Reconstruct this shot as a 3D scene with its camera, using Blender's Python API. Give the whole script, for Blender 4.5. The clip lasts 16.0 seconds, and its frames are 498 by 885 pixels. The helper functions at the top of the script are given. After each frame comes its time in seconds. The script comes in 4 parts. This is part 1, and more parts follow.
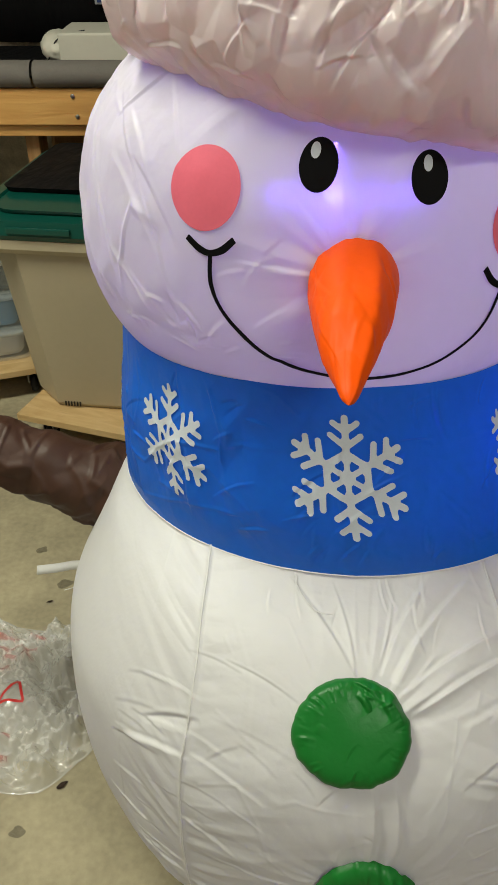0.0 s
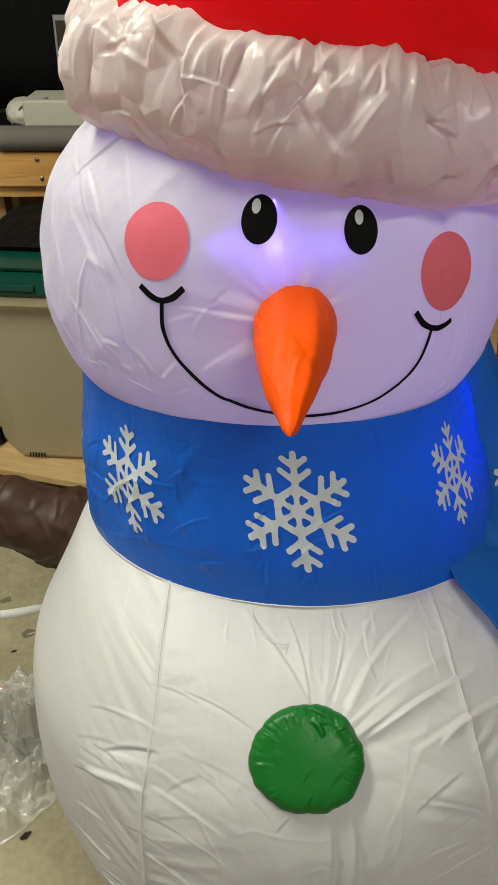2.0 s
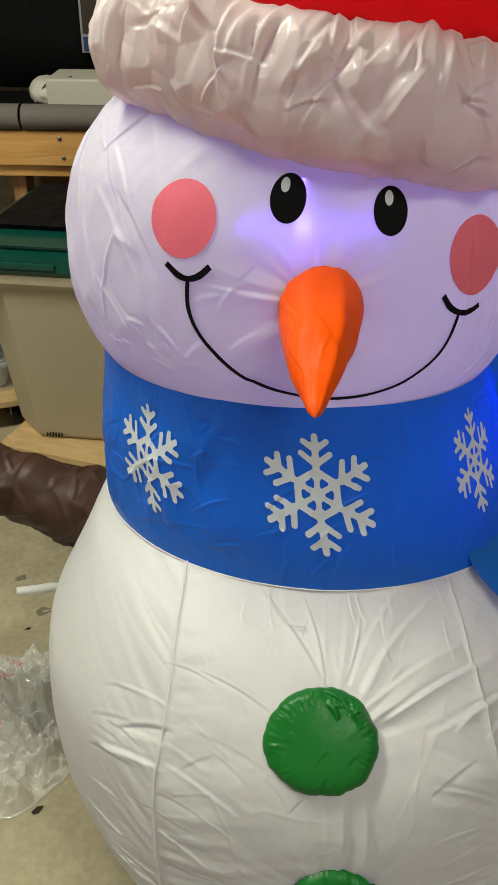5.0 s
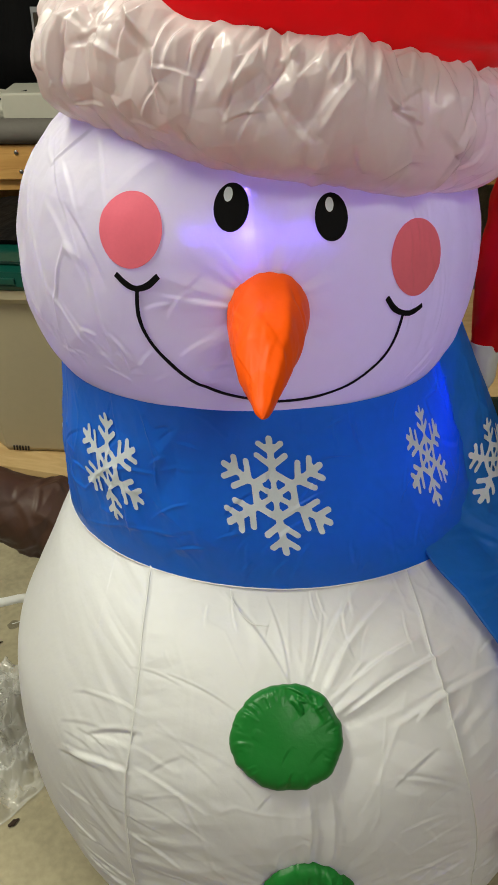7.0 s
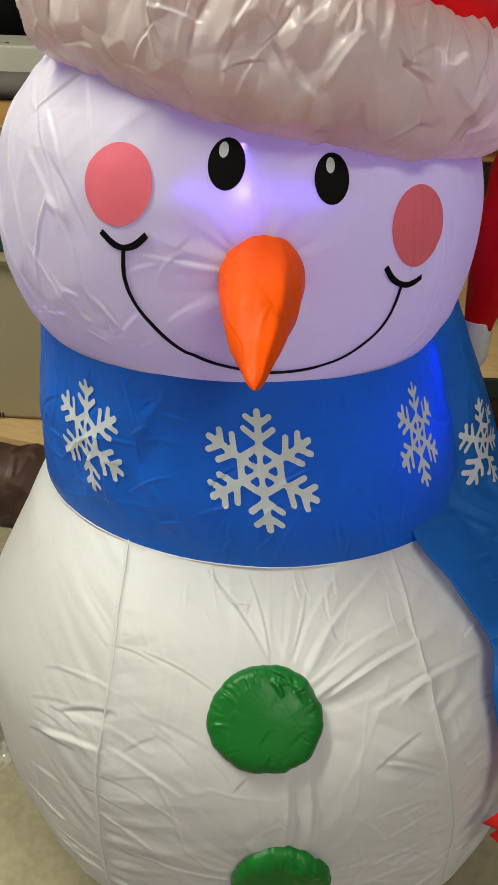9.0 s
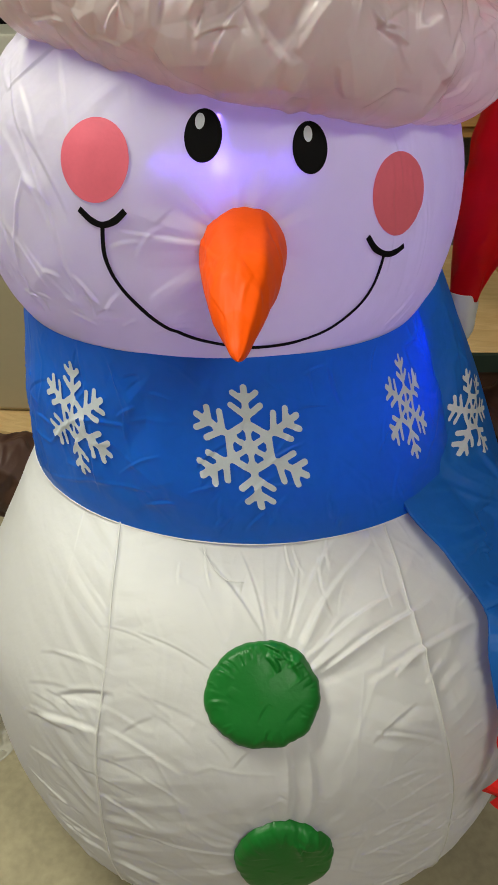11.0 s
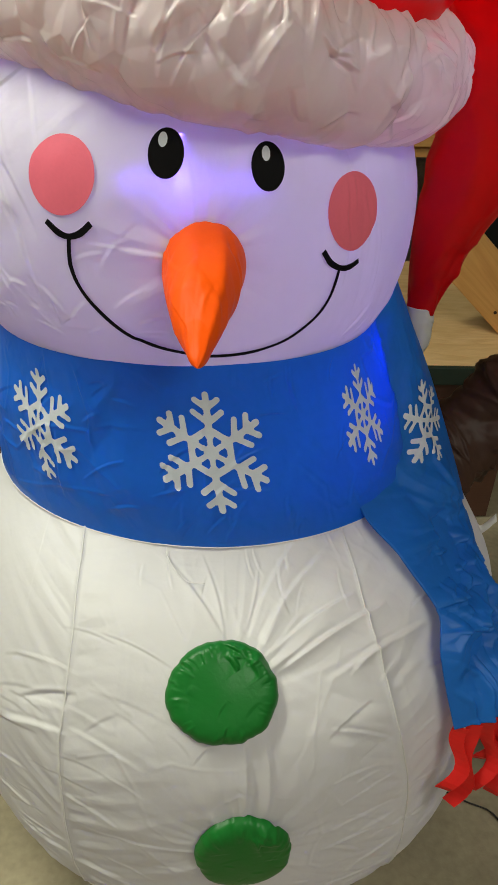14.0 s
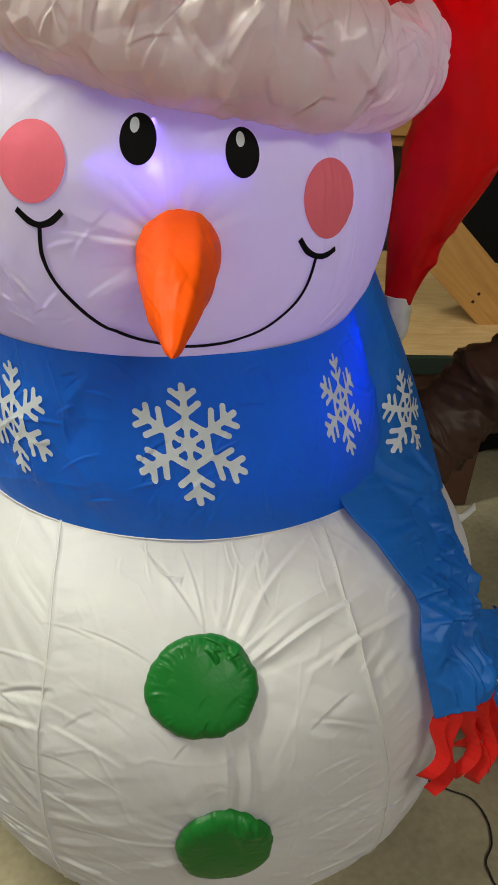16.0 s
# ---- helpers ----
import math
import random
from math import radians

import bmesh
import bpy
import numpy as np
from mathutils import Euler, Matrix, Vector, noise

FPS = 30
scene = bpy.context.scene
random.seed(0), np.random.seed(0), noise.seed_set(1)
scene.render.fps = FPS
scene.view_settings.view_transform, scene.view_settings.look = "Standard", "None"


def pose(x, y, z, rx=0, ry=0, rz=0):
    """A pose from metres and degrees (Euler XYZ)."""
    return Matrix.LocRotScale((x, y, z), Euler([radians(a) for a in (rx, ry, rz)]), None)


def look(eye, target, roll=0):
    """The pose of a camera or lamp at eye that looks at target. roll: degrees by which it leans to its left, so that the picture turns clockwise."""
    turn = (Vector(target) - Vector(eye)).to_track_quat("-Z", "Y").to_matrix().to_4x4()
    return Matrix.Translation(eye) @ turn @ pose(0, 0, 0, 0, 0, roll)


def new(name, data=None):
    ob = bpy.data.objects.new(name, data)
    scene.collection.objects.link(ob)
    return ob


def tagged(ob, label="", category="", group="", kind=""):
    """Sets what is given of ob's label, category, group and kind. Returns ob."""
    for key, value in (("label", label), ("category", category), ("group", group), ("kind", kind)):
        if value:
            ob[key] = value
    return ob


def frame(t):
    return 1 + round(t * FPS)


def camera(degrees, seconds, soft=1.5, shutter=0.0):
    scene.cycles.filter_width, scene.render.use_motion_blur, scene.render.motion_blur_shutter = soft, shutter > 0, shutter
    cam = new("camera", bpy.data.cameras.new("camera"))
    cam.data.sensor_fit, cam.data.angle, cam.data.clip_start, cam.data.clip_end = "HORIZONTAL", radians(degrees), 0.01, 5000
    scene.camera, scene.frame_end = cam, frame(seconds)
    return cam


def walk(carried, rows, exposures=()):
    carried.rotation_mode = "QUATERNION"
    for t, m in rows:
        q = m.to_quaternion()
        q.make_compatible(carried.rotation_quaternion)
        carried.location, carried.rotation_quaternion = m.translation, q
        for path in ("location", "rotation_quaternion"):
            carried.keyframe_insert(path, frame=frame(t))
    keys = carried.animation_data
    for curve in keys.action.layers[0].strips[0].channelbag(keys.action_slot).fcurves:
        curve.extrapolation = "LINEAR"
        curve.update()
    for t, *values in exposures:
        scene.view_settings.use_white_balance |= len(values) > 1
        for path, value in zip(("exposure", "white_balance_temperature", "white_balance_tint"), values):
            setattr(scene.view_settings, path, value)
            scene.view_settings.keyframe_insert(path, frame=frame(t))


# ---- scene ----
cam = camera(35.4, 16.0)
PATH = [
    (0, (0.02, 0.034, 1.148), (0.0, 1.674, 0.003), -0.1),
    (0.5, (0.038, 0.001, 1.157), (-0.006, 1.684, 0.077), -1.5),
    (1, (0.038, -0.015, 1.161), (0.016, 1.697, 0.126), -1.2),
    (1.5, (0.037, -0.017, 1.162), (0.043, 1.702, 0.14), -0.4),
    (2, (0.036, -0.01, 1.156), (0.096, 1.705, 0.127), 0.3),
    (2.5, (0.039, -0.015, 1.151), (0.123, 1.693, 0.114), 0.6),
    (3, (0.036, -0.014, 1.152), (0.104, 1.69, 0.107), 0.8),
    (3.5, (0.03, -0.018, 1.155), (0.08, 1.688, 0.111), 0.9),
    (4, (0.027, -0.012, 1.153), (0.052, 1.693, 0.107), 1.1),
    (6.5, (0.033, -0.01, 1.149), (0.084, 1.678, 0.078), 0.8),
    (7, (0.046, -0.026, 1.156), (0.138, 1.678, 0.113), 0.1),
    (7.5, (0.042, -0.035, 1.158), (0.144, 1.685, 0.143), 0.8),
    (8, (0.042, -0.034, 1.16), (0.14, 1.694, 0.157), 1.5),
    (8.5, (0.04, -0.036, 1.159), (0.139, 1.681, 0.139), 2.1),
    (9, (0.037, 0.001, 1.137), (0.19, 1.667, 0.041), 3.0),
    (11.5, (0.049, -0.005, 1.122), (0.217, 1.644, 0.003), 0.8),
    (12, (0.059, -0.005, 1.117), (0.231, 1.646, 0.003), 0.3),
    (12.5, (0.055, -0.001, 1.114), (0.229, 1.634, -0.024), 0.9),
    (13, (0.053, -0.021, 1.128), (0.252, 1.628, 0.014), 1.7),
    (13.5, (0.048, -0.038, 1.141), (0.274, 1.625, 0.053), 2.6),
    (14, (0.05, -0.033, 1.134), (0.293, 1.628, 0.047), 3.0),
    (14.5, (0.056, -0.032, 1.132), (0.3, 1.616, 0.024), 2.9),
    (15, (0.067, -0.033, 1.129), (0.317, 1.612, 0.02), 2.4),
    (15.5, (0.053, -0.031, 1.135), (0.319, 1.616, 0.032), 3.1),
    (16, (0.054, -0.026, 1.129), (0.346, 1.616, 0.026), 3.4),
]
walk(cam, [(t, look(eye, target, roll)) for t, eye, target, roll in PATH])

# ---- light: two unseen ceiling strips, blue diodes and added fill lamps in the figure ----
world = bpy.data.worlds.new("world")
scene.world = world
world.use_nodes = True
world.node_tree.nodes["Background"].inputs[0].default_value = (0.9, 0.95, 1.0, 1)
world.node_tree.nodes["Background"].inputs[1].default_value = 0.02


def area_lamp(name, at, aim, sx, sy, watts, colour):
    d = bpy.data.lights.new(name, "AREA")
    d.shape, d.size, d.size_y, d.energy, d.color = "RECTANGLE", sx, sy, watts, colour
    o = new(name, d)
    o.matrix_world = look(at, aim)
    return o


def point_lamp(name, at, watts, colour, radius):
    d = bpy.data.lights.new(name, "POINT")
    d.energy, d.color, d.shadow_soft_size = watts, colour, radius
    o = new(name, d)
    o.location = at
    return o


STRIPS = [(-1.05, 0.75), (0.80, -0.85)]
area_lamp("assumed_strip_light", (-1.05, 0.75, 2.42), (-1.0, 0.78, 0), 0.16, 1.2, 47, (0.965, 0.968, 0.79))
# unseen front strip, added to brighten the figure's front and right side
area_lamp("assumed_strip_light", (0.80, -0.85, 2.42), (0.76, -0.80, 0), 1.2, 0.16, 22, (0.97, 0.965, 0.84))
point_lamp("diode_and_fill_light", (0.0795, 0.6560, 0.9545), 0.009, (0.27, 0.33, 1.0), 0.002)
point_lamp("diode_and_fill_light", (0.086, 0.730, 0.925), 0.05, (0.22, 0.12, 1.0), 0.006)
point_lamp("diode_and_fill_light", (0.155, 0.84, 0.87), 1.0, (0.42, 0.26, 1.0), 0.02)
# two thin lamps added to draw the streaks of the diode's star
area_lamp("star_streak_light", (0.092, 0.666, 0.953), (0.092, 0.5, 0.953), 0.13, 0.003, 0.038, (0.16, 0.09, 1.0))
area_lamp("star_streak_light", (0.080, 0.664, 0.955), (0.080, 0.5, 0.953), 0.003, 0.075, 0.026, (0.16, 0.09, 1.0))
point_lamp("diode_and_fill_light", (0.285, 0.775, 0.650), 0.30, (0.04, 0.05, 1.0), 0.02)
point_lamp("diode_and_fill_light", (0.300, 0.805, 0.715), 0.16, (0.04, 0.05, 1.0), 0.015)
# added fill lamps in the hat, where the closed head lets no glow through
point_lamp("diode_and_fill_light", (0.40, 0.90, 1.27), 1.7, (0.9, 0.45, 0.6), 0.02)
point_lamp("diode_and_fill_light", (0.14, 0.85, 1.16), 0.85, (0.60, 0.45, 0.95), 0.02)
# added ring of fill lamps in the brim tube, for its pink glow
for turn in (-60, -25, 10, 45, 75, 100):
    a = radians(turn)
    point_lamp("diode_and_fill_light", (0.128 + 0.19 * math.sin(a), 0.850 - 0.168 * math.cos(a), 1.055 - 0.032 * math.sin(a)), 0.008 if turn < 30 else 0.05, (0.72, 0.48, 0.92), 0.03)
# added fill lamp in the body, lifting its dark right side
point_lamp("diode_and_fill_light", (0.20, 0.84, 0.37), 0.7, (0.80, 0.72, 1.0), 0.02)


# ---- materials ----
def material(name, colour, rough=0.6, metal=0.0, grain=None, bump=(), mottle=0.0, mottle_scale=4.0, through_light=0.0, sheen=0.0, spec=0.5, dark=None):
    """bump: (scale, strength, stretch) layers of relief; mottle: how much the colour wanders."""
    m = bpy.data.materials.new(name)
    m.use_nodes = True
    nt = m.node_tree
    n, l = nt.nodes, nt.links
    p = n["Principled BSDF"]
    p.inputs["Base Color"].default_value = (*colour, 1)
    p.inputs["Roughness"].default_value = rough
    p.inputs["Metallic"].default_value = metal
    p.inputs["Specular IOR Level"].default_value = spec
    if sheen:
        p.inputs["Sheen Weight"].default_value = sheen
    tc = n.new("ShaderNodeTexCoord")
    col = None
    if mottle:
        a = n.new("ShaderNodeTexNoise")
        a.inputs["Scale"].default_value, a.inputs["Detail"].default_value = mottle_scale, 6
        b = n.new("ShaderNodeTexNoise")
        b.inputs["Scale"].default_value, b.inputs["Detail"].default_value = mottle_scale * 14, 3
        l.new(tc.outputs["Object"], a.inputs["Vector"])
        l.new(tc.outputs["Object"], b.inputs["Vector"])
        add = n.new("ShaderNodeMath")
        add.operation = "MULTIPLY_ADD"
        add.inputs[1].default_value = 0.35
        l.new(b.outputs["Fac"], add.inputs[0])
        l.new(a.outputs["Fac"], add.inputs[2])
        ramp = n.new("ShaderNodeValToRGB")
        ramp.color_ramp.elements[0].position, ramp.color_ramp.elements[1].position = 0.45, 0.9
        low = dark if dark else tuple(c * (1 - mottle) for c in colour)
        ramp.color_ramp.elements[0].color = (*low, 1)
        ramp.color_ramp.elements[1].color = (*colour, 1)
        l.new(add.outputs[0], ramp.inputs["Fac"])
        l.new(ramp.outputs["Color"], p.inputs["Base Color"])
        col = ramp.outputs["Color"]
    last = None
    for scale, strength, stretch in bump:
        mp = n.new("ShaderNodeMapping")
        mp.inputs["Scale"].default_value = stretch
        l.new(tc.outputs["Object"], mp.inputs["Vector"])
        t = n.new("ShaderNodeTexNoise")
        t.inputs["Scale"].default_value, t.inputs["Detail"].default_value, t.inputs["Distortion"].default_value = scale, 4, 0.6
        l.new(mp.outputs["Vector"], t.inputs["Vector"])
        bp = n.new("ShaderNodeBump")
        bp.inputs["Strength"].default_value, bp.inputs["Distance"].default_value = strength, 0.3 / scale
        l.new(t.outputs["Fac"], bp.inputs["Height"])
        if last:
            l.new(last.outputs["Normal"], bp.inputs["Normal"])
        last = bp
    if last:
        l.new(last.outputs["Normal"], p.inputs["Normal"])
    if through_light:
        tr = n.new("ShaderNodeBsdfTranslucent")
        tr.inputs["Color"].default_value = (*colour, 1)
        if col:
            l.new(col, tr.inputs["Color"])
        mix = n.new("ShaderNodeMixShader")
        mix.inputs[0].default_value = through_light
        l.new(p.outputs[0], mix.inputs[1])
        l.new(tr.outputs[0], mix.inputs[2])
        l.new(mix.outputs[0], n["Material Output"].inputs["Surface"])
    return m


def wood(name, light, darker, axis=(1, 12, 12), scale=3.0, rough=0.6):
    """Sawn softwood: long grain along the axis that is stretched least."""
    m = bpy.data.materials.new(name)
    m.use_nodes = True
    n, l = m.node_tree.nodes, m.node_tree.links
    p = n["Principled BSDF"]
    p.inputs["Roughness"].default_value = rough
    tc, mp, t, ramp, bp = (n.new("ShaderNode" + k) for k in ("TexCoord", "Mapping", "TexNoise", "ValToRGB", "Bump"))
    mp.inputs["Scale"].default_value = axis
    t.inputs["Scale"].default_value, t.inputs["Detail"].default_value, t.inputs["Distortion"].default_value = scale, 7, 1.2
    ramp.color_ramp.elements[0].position, ramp.color_ramp.elements[1].position = 0.3, 0.7
    ramp.color_ramp.elements[0].color, ramp.color_ramp.elements[1].color = (*darker, 1), (*light, 1)
    bp.inputs["Strength"].default_value, bp.inputs["Distance"].default_value = 0.25, 0.01
    l.new(tc.outputs["Object"], mp.inputs["Vector"])
    l.new(mp.outputs["Vector"], t.inputs["Vector"])
    l.new(t.outputs["Fac"], ramp.inputs["Fac"])
    l.new(ramp.outputs["Color"], p.inputs["Base Color"])
    l.new(t.outputs["Fac"], bp.inputs["Height"])
    l.new(bp.outputs["Normal"], p.inputs["Normal"])
    return m


def film_plastic(name, clear=0.78, tint=(0.95, 0.95, 0.93), gleam=0.0):
    """Thin clear plastic sheet: mostly see-through, glossy."""
    m = bpy.data.materials.new(name)
    m.use_nodes = True
    n, l = m.node_tree.nodes, m.node_tree.links
    p = n["Principled BSDF"]
    p.inputs["Base Color"].default_value = (*tint, 1)
    p.inputs["Roughness"].default_value = 0.13
    p.inputs["Metallic"].default_value = gleam
    p.inputs["Specular IOR Level"].default_value = 0.9
    tr, mix = n.new("ShaderNodeBsdfTransparent"), n.new("ShaderNodeMixShader")
    mix.inputs[0].default_value = 1 - clear
    l.new(tr.outputs[0], mix.inputs[1])
    l.new(p.outputs[0], mix.inputs[2])
    l.new(mix.outputs[0], n["Material Output"].inputs["Surface"])
    return m


FINE = (160.0, 0.10, (1, 1, 1))
WHITE_NYLON = material("white_nylon", (0.77, 0.77, 0.76), 0.50, bump=((30.0, 0.06, (1, 1, 0.6)), FINE), mottle=0.05, mottle_scale=5, through_light=0.16)
FACE_NYLON = material("face_nylon", (0.80, 0.79, 0.81), 0.46, bump=((30.0, 0.06, (1, 1, 0.6)), FINE), mottle=0.04, mottle_scale=5, through_light=0.26)
BRIM_SATIN = material("brim_satin", (0.90, 0.84, 0.85), 0.25, bump=((40.0, 0.06, (1, 1, 0.5)), FINE), mottle=0.05, mottle_scale=6, through_light=0.36)
BLUE_NYLON = material("blue_nylon", (0.015, 0.185, 0.85), 0.33, bump=((30.0, 0.08, (1, 1, 1)), FINE), mottle=0.15, mottle_scale=6, through_light=0.24, spec=0.36)
# BLUE_NYLON made lighter: light through the thin scarf ends is in the colour
SCARF_END_LIT = material("thin_lit_blue_nylon", (0.020, 0.240, 0.85), 0.44, bump=((30.0, 0.08, (1, 1, 1)), FINE), mottle=0.15, mottle_scale=6, through_light=0.34, spec=0.4)
RED_NYLON = material("red_nylon", (0.80, 0.006, 0.012), 0.36, bump=((30.0, 0.06, (1, 1, 0.6)), FINE), mottle=0.12, mottle_scale=5, through_light=0.30, spec=0.3)
GREEN_NYLON = material("green_nylon", (0.010, 0.175, 0.025), 0.38, bump=((40.0, 0.05, (1, 1, 1)), FINE), mottle=0.15, mottle_scale=9, spec=0.3)
ORANGE_NYLON = material("orange_nylon", (1.0, 0.105, 0.001), 0.5, bump=((30.0, 0.05, (1, 1, 0.6)), FINE), mottle=0.08, mottle_scale=10, spec=0.15)
BROWN_NYLON = material("brown_nylon", (0.060, 0.027, 0.017), 0.52, bump=((30.0, 0.1, (1, 1, 1)), FINE), mottle=0.2, mottle_scale=8, spec=0.35)
BLACK_PRINT = material("black_print", (0.005, 0.005, 0.006), 0.6, mottle=0.1, spec=0.1)
PINK_PRINT = material("pink_print", (0.95, 0.18, 0.27), 0.5, bump=(FINE,), mottle=0.08, mottle_scale=20)
WHITE_PRINT = material("white_print", (0.74, 0.81, 0.92), 0.5, bump=(FINE,), mottle=0.12, mottle_scale=30)
FRINGE_RED = material("fringe_red", (0.92, 0.022, 0.018), 0.4, bump=(FINE,), mottle=0.12, mottle_scale=20, through_light=0.3)
THREAD = material("white_thread", (0.82, 0.82, 0.80), 0.6, bump=(FINE,), mottle=0.05)
CONCRETE = material("concrete", (0.44, 0.385, 0.25), 0.75, bump=((60.0, 0.25, (1, 1, 1)), (9.0, 0.1, (1, 1, 1))), mottle=0.5, mottle_scale=6)
ROUGH_WALL = material("rough_wall", (0.62, 0.58, 0.48), 0.9, bump=((40.0, 0.5, (1, 1, 1)),), mottle=0.6, mottle_scale=12)
PLAIN_WALL = material("plain_wall", (0.45, 0.43, 0.40), 0.8, bump=((30.0, 0.1, (1, 1, 1)),), mottle=0.15, mottle_scale=2)
BLACK_SHEET = material("black_sheet", (0.008, 0.008, 0.009), 0.7, bump=((6.0, 0.3, (3, 1, 0.4)),), mottle=0.3, mottle_scale=3, spec=0.1)
PINE = wood("pine", (0.68, 0.38, 0.12), (0.52, 0.26, 0.07), (1, 10, 14), 3.0)
# set darker than PINE, grain upright, for the legs and side brace
DARK_PINE_UP = wood("dark_pine_upright", (0.42, 0.24, 0.10), (0.28, 0.14, 0.05), (12, 12, 1), 3.0)
PLYWOOD = wood("plywood", (0.62, 0.44, 0.22), (0.48, 0.31, 0.13), (2, 9, 9), 4.0)
FOAM_GREY = material("grey_foam", (0.165, 0.15, 0.135), 0.8, bump=((70.0, 0.2, (1, 1, 1)),), mottle=0.2, mottle_scale=14)
TOTE_GREY = material("tote_plastic", (0.46, 0.40, 0.28), 0.5, bump=((90.0, 0.08, (1, 1, 1)),), mottle=0.08, mottle_scale=4)
LID_GREEN = material("lid_plastic", (0.003, 0.070, 0.052), 0.30, bump=((90.0, 0.08, (1, 1, 1)),), mottle=0.1, mottle_scale=5)
CARTON_WHITE = material("white_carton", (0.60, 0.58, 0.50), 0.6, bump=((14.0, 0.1, (1, 1, 1)),), mottle=0.1, mottle_scale=5)
RUBBER = material("black_rubber", (0.012, 0.012, 0.013), 0.5, bump=((120.0, 0.1, (1, 1, 1)),), mottle=0.2)
STEEL = material("dull_steel", (0.42, 0.42, 0.42), 0.35, metal=1.0, mottle=0.2, mottle_scale=30)
BROWN_BOX = material("brown_board", (0.10, 0.042, 0.024), 0.6, bump=((20.0, 0.1, (1, 1, 6)),), mottle=0.25, mottle_scale=5)
GREEN_EDGE = material("green_edging", (0.012, 0.028, 0.020), 0.5, bump=((40.0, 0.1, (1, 1, 1)),), mottle=0.2)
BLUE_STUFF = material("blue_contents", (0.06, 0.20, 0.38), 0.6, mottle=0.3, mottle_scale=20)
PAPER = material("poster_paper", (0.36, 0.37, 0.40), 0.5, mottle=0.1)
INK_BLUE = material("poster_blue", (0.03, 0.06, 0.20), 0.5, mottle=0.2)
INK_BROWN = material("poster_brown", (0.05, 0.035, 0.02), 0.5, mottle=0.3, mottle_scale=30)
CLEAR_FILM = film_plastic("clear_film", 0.62, gleam=0.22)
FADED_INK = film_plastic("faded_red_ink", 0.60, (0.75, 0.10, 0.09))
CLEAR_BIN = film_plastic("clear_bin", 0.78, (0.70, 0.76, 0.76))
RED_INK = material("red_ink", (0.62, 0.02, 0.02), 0.5, mottle=0.15, mottle_scale=30)
STAIN = film_plastic("oil_stain", 0.62, (0.045, 0.038, 0.025))
STAIN.node_tree.nodes["Principled BSDF"].inputs["Roughness"].default_value = 0.8
DEBRIS = material("dry_debris", (0.03, 0.015, 0.008), 0.9, mottle=0.3)
LAMP_GLOW = bpy.data.materials.new("lamp_diffuser")
LAMP_GLOW.use_nodes = True
LAMP_GLOW.node_tree.nodes["Principled BSDF"].inputs["Emission Color"].default_value = (1, 0.93, 0.8, 1)
LAMP_GLOW.node_tree.nodes["Principled BSDF"].inputs["Emission Strength"].default_value = 3.0


# ---- makers ----
def obj(name, verts, faces, mat, parent=None, label="", smooth=True):
    me = bpy.data.meshes.new(name)
    me.from_pydata([tuple(v) for v in verts], [], faces)
    if smooth:
        me.polygons.foreach_set("use_smooth", [True] * len(me.polygons))
    me.materials.append(mat)
    me.update()
    o = new(name, me)
    if parent is not None:
        o.parent = parent
    if label:
        o["label"] = label
    return o


def part(name, bm, mat, parent=None, label="", smooth=False):
    me = bpy.data.meshes.new(name)
    bm.to_mesh(me)
    bm.free()
    if smooth:
        me.polygons.foreach_set("use_smooth", [True] * len(me.polygons))
    me.materials.append(mat)
    o = new(name, me)
    if parent is not None:
        o.parent = parent
    if label:
        o["label"] = label
    return o


def thing(name, label, category, group="", kind=""):
    return tagged(new(name), label, category, group, kind)


def grid_faces(nu, nv, wrap):
    f = []
    for i in range(nu if wrap else nu - 1):
        j = (i + 1) % nu
        for k in range(nv - 1):
            f.append((i * nv + k, j * nv + k, j * nv + k + 1, i * nv + k + 1))
    return f


def sheet(name, fn, us, vs, mat, parent, label="", wrap=False, flip=False, thick=0.0):
    verts = [fn(u, v) for u in us for v in vs]
    faces = grid_faces(len(us), len(vs), wrap)
    if flip:
        faces = [f[::-1] for f in faces]
    o = obj(name, verts, faces, mat, parent, label)
    if thick:
        s = o.modifiers.new("thickness", "SOLIDIFY")
        s.thickness, s.offset = thick, 0
    return o


def vec(*xyz):
    """Arrays x, y, z as places."""
    return np.stack(np.broadcast_arrays(*[np.asarray(c, float) for c in xyz]), -1)


def unit(v):
    return v / np.maximum(np.linalg.norm(v, axis=-1, keepdims=True), 1e-9)


